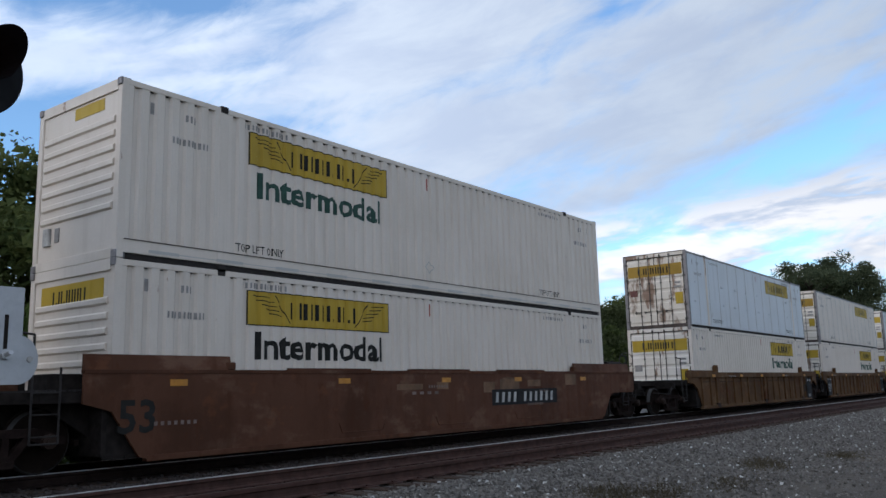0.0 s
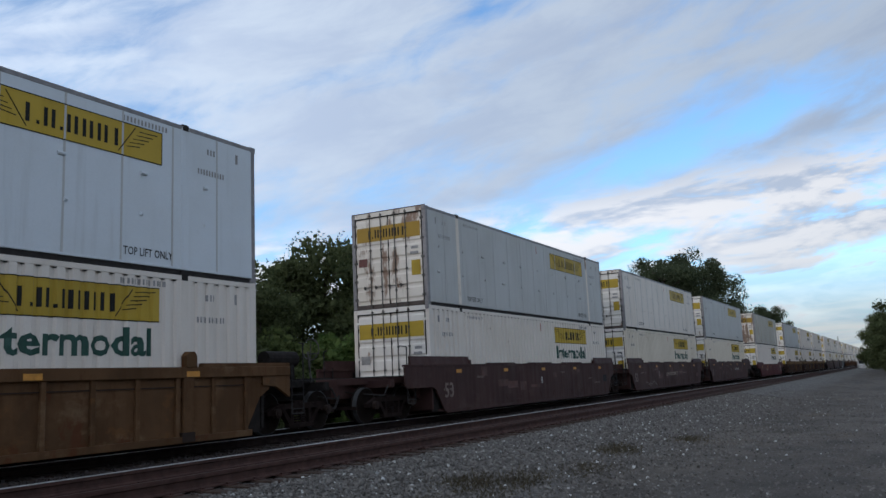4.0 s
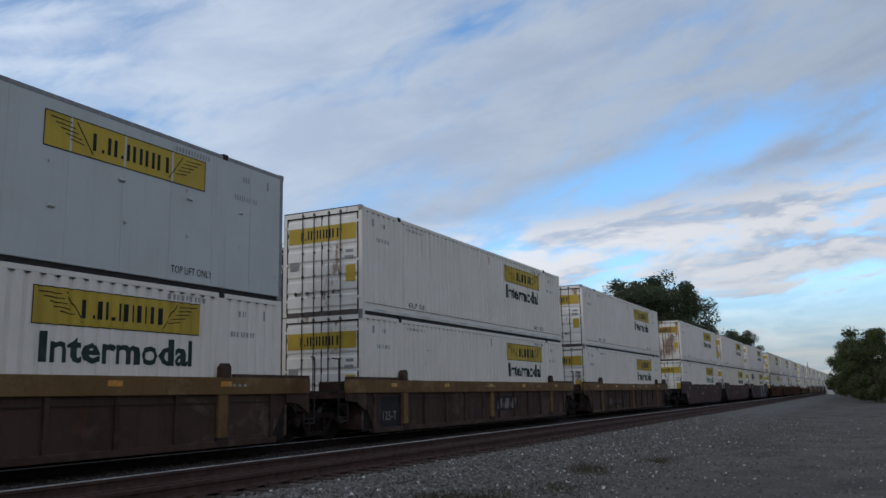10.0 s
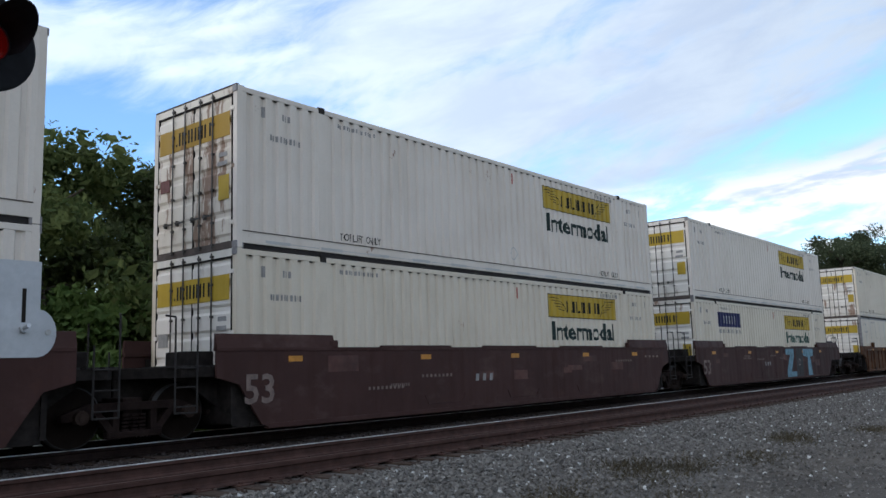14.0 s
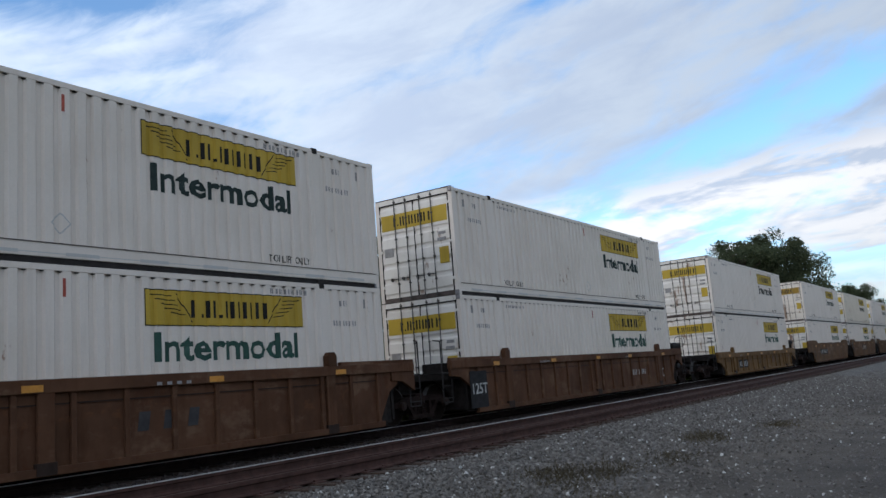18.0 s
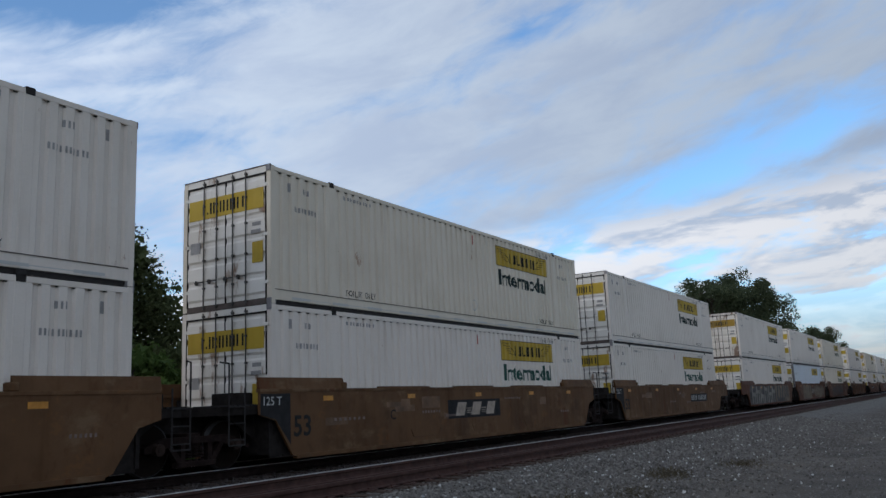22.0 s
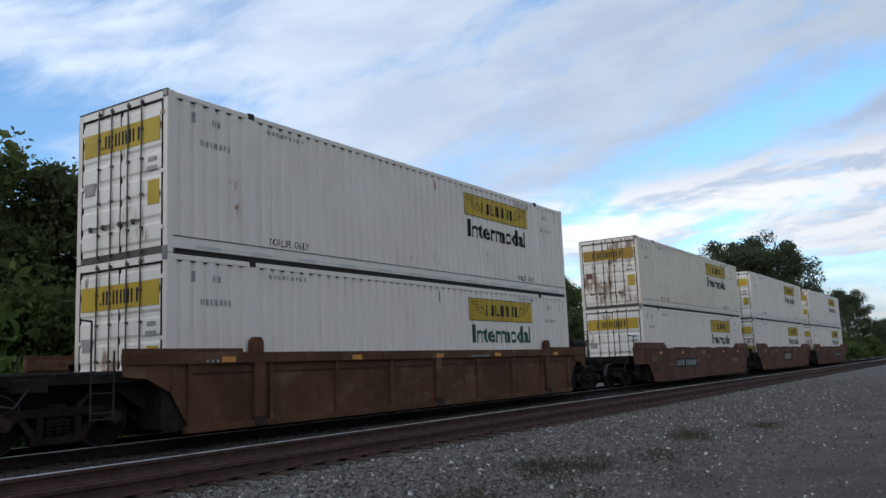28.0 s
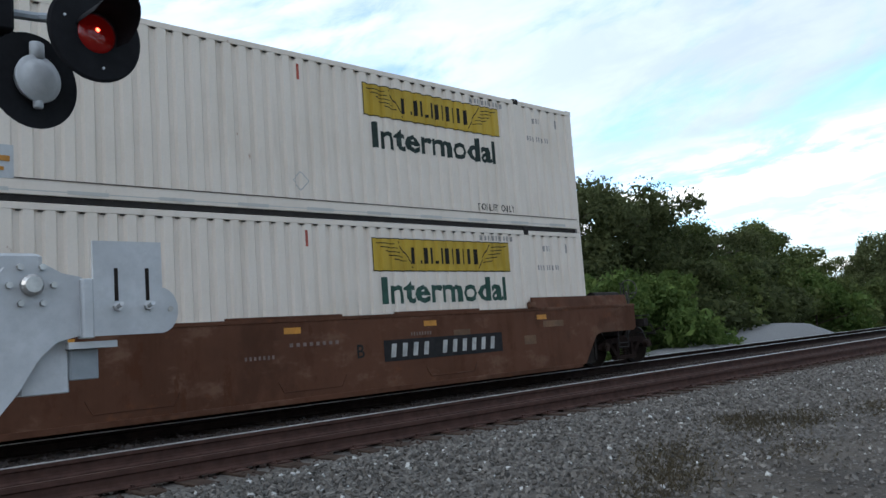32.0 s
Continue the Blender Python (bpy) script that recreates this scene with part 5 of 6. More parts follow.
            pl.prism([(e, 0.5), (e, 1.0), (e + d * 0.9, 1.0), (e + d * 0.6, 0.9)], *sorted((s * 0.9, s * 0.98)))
        plat = part("end_platform", pl, dark, car, "dark end platform over the truck")
        gr = Build()
        for i in range(7):
            xx = e + d * (0.15 + i * (reach - 0.5) / 7)
            gr.box(xx - 0.03, xx + 0.03, -1.34, -0.4, 1.16, 1.19).box(xx - 0.03, xx + 0.03, 0.4, 1.34, 1.16, 1.19)
        tagged(part("walkway", gr, M_DARK, plat), kind="stuff")
        for s in (-1, 1):
            hx = e + d * (1.05 if not outer else 1.3)
            part("handrail", Build().path([(hx, s * 1.36, 0.45), (hx, s * 1.36, 1.95), (hx + d * 0.08, s * 1.2, 1.98)], 0.017).tube((hx, s * 1.36, 0.45), (hx - d * 0.4, s * 1.36, 0.45), 0.015, 6), M_DARK, plat, "upright grab rail")
            lad = Build().tube((hx - d * 0.4, s * 1.36, 0.45), (hx - d * 0.4, s * 1.36, 1.5), 0.017, 6)
            for k in range(3):
                lad.tube((hx, s * 1.36, 0.55 + k * 0.3), (hx - d * 0.4, s * 1.36, 0.55 + k * 0.3), 0.012, 6)
            part("ladder", lad, M_DARK, plat, "narrow side ladder")
        if d > 0 or not outer:
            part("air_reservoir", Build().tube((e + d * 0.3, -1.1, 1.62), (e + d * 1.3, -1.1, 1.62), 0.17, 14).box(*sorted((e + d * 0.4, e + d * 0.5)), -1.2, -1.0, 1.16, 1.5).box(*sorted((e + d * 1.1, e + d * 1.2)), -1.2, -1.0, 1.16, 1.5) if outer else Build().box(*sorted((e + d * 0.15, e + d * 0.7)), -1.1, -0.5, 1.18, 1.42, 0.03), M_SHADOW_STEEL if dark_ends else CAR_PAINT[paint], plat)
        if outer:
            part("end_sill", Build().box(*sorted((e + d * 2.0, e + d * 2.2)), -1.4, 1.4, 0.9, 1.1, 0.02), dark, plat)
            part("coupler", Build().box(*sorted((e + d * 2.9, e + d * 3.5)), -0.13, 0.13, 0.72, 0.98, 0.03).box(*sorted((e + d * 3.3, e + d * 3.62)), -0.24, 0.2, 0.68, 1.0, 0.06), M_TRUCK, plat, "cast steel coupler")
            part("cut_lever", Build().path([(e + d * 2.3, -1.38, 0.95), (e + d * 2.5, -1.38, 0.7), (e + d * 2.6, -0.4, 0.8), (e + d * 3.1, -0.1, 0.95)], 0.016), M_DARK, plat)
            part("air_hose", Build().path([(e + d * 3.0, -0.35, 0.75), (e + d * 3.2, -0.36, 0.45), (e + d * 3.5, -0.36, 0.38)], 0.03, 8), M_DARK, plat)
            bw = Build()
            for k in range(16):
                a, b2 = k * 6.2832 / 16, (k + 1) * 6.2832 / 16
                bw.tube((e + d * 2.05, -1.0 + 0.24 * math.cos(a), 1.85 + 0.24 * math.sin(a)), (e + d * 2.05, -1.0 + 0.24 * math.cos(b2), 1.85 + 0.24 * math.sin(b2)), 0.013, 6)
            bw.tube((e + d * 2.05, -1.24, 1.75), (e + d * 2.05, -0.76, 1.75), 0.01, 6).tube((e + d * 2.05, -1.0, 1.51), (e + d * 2.05, -1.0, 1.99), 0.01, 6).tube((e + d * 2.05, -1.0, 1.1), (e + d * 1.95, -1.0, 1.8), 0.025, 6)
            if d > 0:
                part("brake_wheel", bw, M_BAR, plat, "thin round hand brake wheel")
    if first:
        make_truck(x - 1.75, car)
    else:
        make_truck(x - 1.68, car)
    if last:
        make_truck(x + 17.9, car)
    return body


CARS = [
    # units, paint, ribbed, rib step, dark ends, label
    ((0, 1), "brown", False, 1.0, True, "rusty brown articulated well car with smooth sides"),
    ((2, 3, 4), "ochre", True, 0.86, True, "rusty ochre articulated well car with ribbed sides"),
    ((5, 6, 7), "maroon", False, 1.0, False, "dark maroon articulated well car with smooth sides"),
    ((8,), "crimson", False, 1.0, True, "crimson single well car with smooth sides"),
    ((9, 10, 11), "tan", True, 1.3, False, "dusty brown articulated well car with ribbed sides"),
    ((12, 13, 14), "maroon", False, 1.0, True, "dark maroon articulated well car with large pale number"),
    ((15, 16, 17), "russet", True, 0.86, True, "rusty orange-brown articulated well car with ribbed sides"),
    ((18,), "gold", True, 1.1, True, "faded yellow single well car with ribbed sides"),
    ((19, 20, 21), "yellow", False, 1.0, True, "faded yellow-brown articulated well car with smooth sides"),
    ((22, 23, 24), "brown", False, 1.0, True, "brown articulated well car covered in graffiti"),
    ((25,), "russet", True, 1.9, True, "orange-brown single well car with wide ribbed panels"),
    ((26, 27, 28), "brown", False, 1.0, True, "rusty brown articulated well car at the tail of the train"),
]


def build_cars():
    for units, paint, ribbed, step, dark, label in CARS:
        car = tagged(new("well_car"), label, "freight car", "cars of the train")
        x0 = UNITS[units[0]][0]
        bodies = {}
        for u in units:
            body = well_unit(car, UNITS[u][0] - x0, paint, ribbed, u == units[0], u == units[-1], step, u, dark)
            bodies[u] = (body, UNITS[u][0] - x0)
        RIDING.append((car, x0, TRACK_Y, CAR_Z, 0, None))
        ink = M_INK if paint in ("yellow", "brown") else (M_MUTED_INK if paint == "maroon" else M_WHITE_INK)
        for u, (body, x) in bodies.items():
            if not ribbed and u != 8:
                large = 12 in units or 0 in units
                stencil(body, "53", x + (0.05 if large else 0.45), 0.68, 0.5 if large else 0.42, ink, 0.02)
            if paint in ("yellow", "ochre", "russet") and not u == units[0] or u == 28:
                if not ribbed:
                    side_decal("end_panel", flat_polys([[(-0.48, 0.0), (0.36, 0.0), (0.36, -1.0), (0.28, -0.9), (-0.06, -0.5), (-0.48, -0.4)]]), M_BLACK_PANEL, body, x, 1.52, "black end panel")
                    stencil(body, "125 T", x - 0.4, 1.3, 0.17, M_WHITE_INK, 0.008)
                else:
                    side_decal("end_panel", flat_boxes([(-0.1, 0.75, 0, 0.94)]), M_BLACK_PANEL, body, x, 0.36, "black end panel", 0.004, SIDE)
                    stencil(body, "125T", x + 0.02, 0.72, 0.28, M_WHITE_INK, 0.012)
        b = lambda u: bodies[u][0]
        o = lambda u: bodies[u][1]
        if 1 in units:
            number_bars(b(1), o(1) + 10.0, 0.86)
        if 2 in units:
            for u in (2, 3):
                side_decal("end_panel", flat_boxes([(15.0, 15.85, 0, 1.02)]), M_BLACK_PANEL, b(u), o(u), 0.32, "black end panel", 0.004, SIDE)
                side_decal("panel_print", flat_boxes([(15.1, 15.25, 0.84, 0.93), (15.58, 15.73, 0.84, 0.93), (15.15, 15.7, 0.16, 0.19), (15.2, 15.65, 0.09, 0.12)]), M_WHITE_INK, b(u), o(u), 0.32, "small white print", 0.008)
                stencil(b(u), "53", o(u) + 14.35, 0.68, 0.34, M_INK, 0.016)
            for u in (3, 4):
                side_decal("panel_print", flat_boxes([(0.0, 0.14, 0.84, 0.92), (0.5, 0.64, 0.84, 0.92), (0.08, 0.6, 0.26, 0.285), (0.15, 0.5, 0.2, 0.225)]), M_WHITE_INK, b(u), o(u), 0.36, "small white print", 0.008)
            number_bars(b(3), o(3) + 9.2, 0.7, 0.30, False, (3,), M_MUTED, 0.34, WEB)
        if 5 in units:
            number_bars(b(6), o(6) + 6.9, 0.88, 0.2, False, (3, 14), M_TAN_INK, 0.15)
            number_bars(b(7), o(7) + 9.7, 0.95, 0.2, False, (3, 5), None, 0.2)
            for u, t in ((5, "B"), (6, "C"), (7, "A")):
                stencil(b(u), t, o(u) + (5.1 if u == 6 else 7.8), 0.9, 0.24, M_WHITE_INK, 0.012)
            side_decal("chalk_scrawl", flat_polys([[(i * 0.22, 0.0 + 0.06 * math.sin(i * 2.1)), (i * 0.22 + 0.16, 0.12 * math.cos(i)), (i * 0.22 + 0.18, 0.12 * math.cos(i) + 0.03), (i * 0.22 + 0.02, 0.05 + 0.06 * math.sin(i * 2.1))] for i in range(10)]), M_SPRAY, b(6), o(6) + 2.4, 0.52, "pale chalk scrawl")
            side_decal("number_panel", flat_boxes([(0, 0.5, 0, 0.3)]), M_BLACK_PANEL, b(5), o(5) + 15.0, 0.8)
        if 8 in units:
            number_bars(b(8), o(8) + 3.7, 0.72, 0.22, False, (3, 6), M_TAN_INK, 0.16)
            stencil(b(8), "53", o(8) + 14.75, 0.66, 0.32, M_WHITE_INK, 0.014)
            side_decal("small_panel", flat_boxes([(0, 0.42, 0, 0.3)]), M_BLACK_PANEL, b(8), o(8) + 15.25, 0.66)
            side_decal("panel_frame", flat_boxes([(-0.03, 0.45, 0.3, 0.33), (-0.03, 0.45, -0.03, 0.0), (-0.03, 0.0, 0.0, 0.3), (0.42, 0.45, 0.0, 0.3)]), M_WHITE_INK, b(8), o(8) + 15.25, 0.66)
            for a, n, z in ((14.6, 6, 1.16), (15.05, 3, 1.12), (15.5, 4, 1.12), (15.95, 3, 1.12), (15.3, 5, 1.04)):
                side_decal("stencil_mark", flat_boxes(small_bars(0, 0.3, 0, 0.07, n)), M_WHITE_INK, b(8), o(8) + a, z)
        if 9 in units:
            brand_plate(b(10), o(10) + 8.3, 2.3, 0.5, 0.6, M_MUTED_INK, WEB)
            number_bars(b(11), o(11) + 3.1, 0.6, 0.26, False, (4,), M_MUTED_INK, 0.24, WEB)
            number_bars(b(11), o(11) + 4.4, 0.6, 0.26, True, (6,), M_MUTED, 0.24, WEB)
            number_bars(b(9), o(9) + 8.4, 0.6, 0.24, False, (3,), M_MUTED_INK, 0.27, WEB)
            for u in (9, 10):
                side_decal("end_panel", flat_boxes([(0.75, 1.8, 0, 0.8)]), M_BLACK_PANEL, b(u), o(u), 0.36, "black end panel", 0.004, SIDE - 0.068)
                stencil(b(u), "125-T", o(u) + 0.85, 0.55, 0.24, M_MUTED_INK, 0.01, "", WEB)
        if 12 in units:
            for u in units:
                number_bars(b(u), o(u) + 6.4, 0.86, 0.16, False, (3,), M_GREY_INK)
            poly = [[(0, 1.0), (0.75, 1.0), (0.75, 0.78), (0.42, 0.2), (0.9, 0.2), (0.9, 0.0), (0.05, 0.0), (0.05, 0.2), (0.38, 0.8), (0, 0.8)],
                    [(1.6, 1.0), (2.6, 1.0), (2.6, 0.75), (2.3, 0.7), (2.45, 0.0), (2.0, 0.0), (2.05, 0.7), (1.6, 0.75)]]
            side_decal("spray_shape", flat_polys([[(px * 1.55, pz * 1.22) for px, pz in q] for q in poly]), M_CYAN, b(14), o(14) + 9.1, 0.31, "pale blue painted shapes")
            side_decal("spray_block", flat_boxes([(1.45, 2.4, 0, 1.24)]), M_SPRAY_DARK, b(14), o(14) + 9.1, 0.31)
            side_decal("spray_ring", flat_polys([[(0.1 + 0.16 * math.cos(a), 0.16 * math.sin(a)), (0.1 + 0.16 * math.cos(a + 0.6), 0.16 * math.sin(a + 0.6)), (0.1 + 0.1 * math.cos(a + 0.6), 0.1 * math.sin(a + 0.6)), (0.1 + 0.1 * math.cos(a), 0.1 * math.sin(a))] for a in (0, 0.6, 1.2, 1.8, 2.4, 3.0, 3.6, 4.2, 4.8)]), M_SPRAY, b(14), o(14) + 10.9, 0.95, "", 0.012)
        if 15 in units:
            number_bars(b(17), o(17) + 11.2, 0.76, 0.2, False, (4, 5), None, 0.16, WEB)
            side_decal("panel_frame", flat_boxes([(0, 0.3, 0.27, 0.3), (0, 0.3, 0, 0.03), (0, 0.03, 0.03, 0.27), (0.27, 0.3, 0.03, 0.27)]), M_WHITE_INK, b(17), o(17) + 14.6, 0.6, "small white outlined box", 0.008, WEB)
            number_bars(b(16), o(16) + 9.6, 0.72, 0.3, False, (3,), M_SPRAY_DARK, 0.5, WEB)
            number_bars(b(15), o(15) + 9.0, 0.66, 0.24, False, (3,), M_MUTED, 0.27, WEB)
        if 18 in units:
            number_bars(b(18), o(18) + 3.1, 0.6, 0.26, True, (4, 6), None, 0.18, WEB)
            stencil(b(18), "53", o(18) + 7.3, 0.66, 0.3, M_INK, 0.012, "", WEB)
            number_bars(b(18), o(18) + 10.5, 0.62, 0.38, False, (3,), M_MUTED, 0.42, WEB)
        if 19 in units:
            number_bars(b(19), o(19) + 3.0, 0.86)
            brand_plate(b(20), o(20) + 6.4, 2.9, 0.48, 0.8)
            number_bars(b(21), o(21) + 10.2, 0.86)
            stencil(b(20), "C", o(20) + 3.8, 0.88, 0.24, M_INK, 0.012)
        if 22 in units:
            graffiti(b(22), o(22) + 0.9, o(22) + 8.9, M_SPRAY, M_SPRAY_DARK, 4, 6, "blocks", back=M_SPRAY_SLATE, width=0.17, rim=0.05)
            graffiti(b(22), o(22) + 9.6, o(22) + 14.6, M_SPRAY_SLATE, M_SPRAY_DARK, 9, 5, "slants", back=M_SPRAY_TAN, width=0.15, rim=0.012)
            graffiti(b(23), o(23) + 3.0, o(23) + 7.0, M_SPRAY_TAN, M_SPRAY_SLATE, 12, 4, "blocks", back=M_SPRAY_TAN, width=0.22, rim=0.022)
            brand_plate(b(23), o(23) + 7.4, 1.6, 0.5, 0.72)
            graffiti(b(23), o(23) + 8.9, o(23) + 15.0, M_SPRAY_TAN, M_SPRAY_DARK, 21, 4, "loops", width=0.15, rim=0.025)
            graffiti(b(24), o(24) + 2.4, o(24) + 11.8, M_SPRAY_DARK, M_SPRAY_TAN, 17, 8, "blocks", width=0.15, rim=0.018)
        if 26 in units:
            number_bars(b(26), o(26) + 3.5, 0.84)
            brand_plate(b(27), o(27) + 6.9, 2.45, 0.52, 0.74)
            number_bars(b(28), o(28) + 10.0, 0.84)
            stencil(b(28), "B", o(28) + 9.25, 0.88, 0.24, M_INK, 0.012)


build_cars()


def motions():
    """Everything on the train runs along -x together."""
    for thing, x, y, z, turn, _ in RIDING:
        walk(thing, [(t, pose(x - run_of_train(t), y, z, 0, 0, turn)) for t in (0, 8, 16, 24, 32)])

# ---- trees ----


def leaf_cloud(rng, centres, radii, count, size, lumps=1.0):
    """Small bent leaf pairs round the clump centres; returns vertices and faces."""
    k = rng.integers(0, len(centres), count)
    d = rng.normal(0, 1, (count, 3))
    d /= np.linalg.norm(d, axis=1, keepdims=True)
    r = rng.random(count) ** 0.45
    p = centres[k] + d * (radii[k] * r)[:, None] * np.array([1.0, 1.0, 0.8])
    s = rng.uniform(size[0], size[1], count)
    u = rng.normal(0, 1, (count, 3))
    u /= np.linalg.norm(u, axis=1, keepdims=True)
    w = np.cross(u, rng.normal(0, 1, (count, 3)))
    w /= np.linalg.norm(w, axis=1, keepdims=True) + 1e-9
    n = np.cross(u, w)
    v = np.stack([p - u * s[:, None], p + w * (0.55 * s)[:, None] + n * (0.2 * s)[:, None], p + u * s[:, None], p - w * (0.55 * s)[:, None] + n * (0.2 * s)[:, None]], 1).reshape(-1, 3)
    i = np.arange(count)[:, None] * 4
    f = np.concatenate([i + np.array([[0, 1, 2]]), i + np.array([[0, 2, 3]])], 1).reshape(-1, 3)
    return v, f


def make_tree(seed, height, spread, leaves, size, leaf_mat, low=0.15, label="", limbs=11, name="tree", clump=(0.09, 0.18), core=2.2):
    rng = np.random.default_rng(seed)
    tree = tagged(new(name), label, name)
    b = Build()
    lean = rng.normal(0, 0.04, 2)
    pts, base = [], max(0.07, height * 0.022)
    for i in range(6):
        t = i / 5
        pts.append(Vector((lean[0] * height * t + 0.1 * math.sin(3 * t + seed), lean[1] * height * t, height * 0.82 * t - 0.3)))
    for i in range(5):
        b.tube(pts[i], pts[i + 1], base * (1 - 0.16 * i), 8, base * (1 - 0.16 * (i + 1)))
    centres, radii = [], []
    for k in range(limbs):
        t = low + (0.95 - low) * (k + 0.5) / limbs
        at = pts[0].lerp(pts[5], t)
        a = k * 2.4 + rng.uniform(-0.4, 0.4)
        prof = math.sin(math.pi * min(1.0, (t - low + 0.22) / (1.22 - low)) ** 0.8)
        reach = spread * (0.35 + 0.65 * prof) * rng.uniform(0.75, 1.1)
        rise = height * rng.uniform(0.04, 0.13)
        end = at + Vector((math.cos(a) * reach, math.sin(a) * reach, rise))
        mid = at.lerp(end, 0.5) + Vector((0, 0, rise * 0.35))
        b.tube(at, mid, base * 0.42, 6, base * 0.28)
        b.tube(mid, end, base * 0.28, 5, base * 0.1)
        for j in range(4):
            q = mid.lerp(end, rng.uniform(0.0, 1.1)) + Vector(rng.normal(0, 0.16 * spread, 3).tolist())
            tip = at.lerp(end, 0.6)
            b.tube(tip, q, base * 0.14, 4, base * 0.05)
            centres.append(q)
            radii.append(height * rng.uniform(*clump))
    for j in range(5):
        centres.append(pts[5] + Vector((rng.normal(0, spread * 0.25), rng.normal(0, spread * 0.25), height * rng.uniform(0.0, 0.12))))
        radii.append(height * rng.uniform(*clump) * 0.8)
    part("trunk", b, M_TRUNK, tree, smooth=True)
    v, f = leaf_cloud(rng, np.array([tuple(c) for c in centres]), np.array(radii), leaves, size)
    # broad inner leaves close the heart of the crown
    cv, cf = leaf_cloud(rng, np.array([tuple(c) for c in centres]), np.array(radii) * 0.75, int(core * max(600, leaves // 8)), (size[1] * 1.4, size[1] * 2.4))
    f, v = np.concatenate([f, cf + len(v)]), np.concatenate([v, cv])
    v[:, 2] = np.maximum(v[:, 2], 0.05)
    tree["tall"] = float(np.percentile(v[:, 2], 99.5))
    me = bpy.data.meshes.new("crown")
    me.from_pydata(v.tolist(), [], f.tolist())
    tagged(part("crown", me, leaf_mat, tree), kind="stuff")
    return tree


def plant(proto, x, y, z, scale, turn):
    t = copy_thing(proto, Matrix.Identity(4))
    t.matrix_basis = Matrix.LocRotScale((x, y, z), Euler((0, 0, radians(turn))), (scale, scale, scale))
    return t


def at_pose(ob, x, y, z, scale, turn):
    ob.matrix_basis = Matrix.LocRotScale((x, y, z), Euler((0, 0, radians(turn))), (scale, scale, scale))


def build_trees():
    leafy = [make_tree(11, 8.0, 3.2, 14000, (0.045, 0.095), M_LEAF, 0.12, "leafy dark green tree beyond the track"),
             make_tree(12, 8.0, 2.7, 13000, (0.045, 0.09), M_LEAF, 0.2, "slender dark green tree beyond the track"),
             make_tree(13, 8.0, 3.6, 14000, (0.045, 0.095), M_LEAF_WARM, 0.1, "broad olive green tree beyond the track")]
    bush = [make_tree(21, 3.0, 1.7, 6000, (0.035, 0.085), M_LEAF_WARM, 0.05, "rounded olive green bush by the track", 7, "bush", (0.16, 0.3)),
            make_tree(22, 3.0, 1.8, 6000, (0.035, 0.085), M_LEAF_LIGHT, 0.05, "bright green bush by the track", 7, "bush", (0.16, 0.3)),
            make_tree(23, 3.0, 1.9, 6000, (0.035, 0.085), M_LEAF, 0.05, "dark green bush by the track", 7, "bush", (0.16, 0.3))]
    used = set()

    def put(pool, k, x, y, h, tall, turn):
        ob = pool[k]
        if (id(pool), k) in used:
            plant(ob, x, y, -0.78, h / ob["tall"], turn)
        else:
            used.add((id(pool), k))
            at_pose(ob, x, y, -0.78, h / ob["tall"], turn)

    rnd = random.Random(31)
    row = TREE_ROW
    for i, (x, y, h, k) in enumerate(row):
        put(leafy, k, x, y, h + 0.75, 8.6, i * 77 % 360)
    for i, (x, y, h, k) in enumerate(BUSH_ROW):
        put(bush, k, x, y, h + 0.75, 3.4, i * 91 % 360)
    for i in range(40):
        x = 88 + i * 11 + rnd.uniform(-3, 3)
        if i % 2 or x > 190:
            put(bush, i % 3, x, 25 + rnd.uniform(-2, 6), rnd.uniform(3.0, 6.0), 3.4, rnd.uniform(0, 360))
    big = make_tree(41, 17.5, 5.6, 38000, (0.10, 0.19), M_LEAF_GREY, 0.3, "tall spreading shade tree behind the train", 24, clump=(0.06, 0.11), core=0.04)
    at_pose(big, 117.0, 27.6, -0.8, 17.6 / big["tall"], 20)
    plant(big, 198.0, 25.0, -0.8, 15.0 / big["tall"], 140)
    plant(big, 119.0, 22.4, -0.8, 17.0 / big["tall"], 230)
    for i in range(9):
        plant(big, 262 + i * 34 + rnd.uniform(-8, 8), 26 + rnd.uniform(-2, 6), -0.8, rnd.uniform(0.5, 0.72), rnd.uniform(0, 360))
    for i, (x, y, h) in enumerate(((108, -1.5, 8.6), (116, -6.5, 9.6), (112, -12.5, 9.5), (128, 0.2, 8.6), (140, -8, 10.5), (104, -19, 9), (152, 1.0, 9.5), (98, -27, 9), (178, 1.5, 10), (90, -36, 9), (205, 2.0, 10))):
        put(leafy, i % 2, x, y, h, 8.6, i * 53)
        put(bush, 2, x - 5, y - 1.0, 3.2, 3.4, i * 71)
    for i in range(14):
        a = radians(100 + i * 18)
        put(leafy, i % 3, 55 * math.sin(a), 55 * math.cos(a) - 12, rnd.uniform(7, 10), 8.6, i * 40)


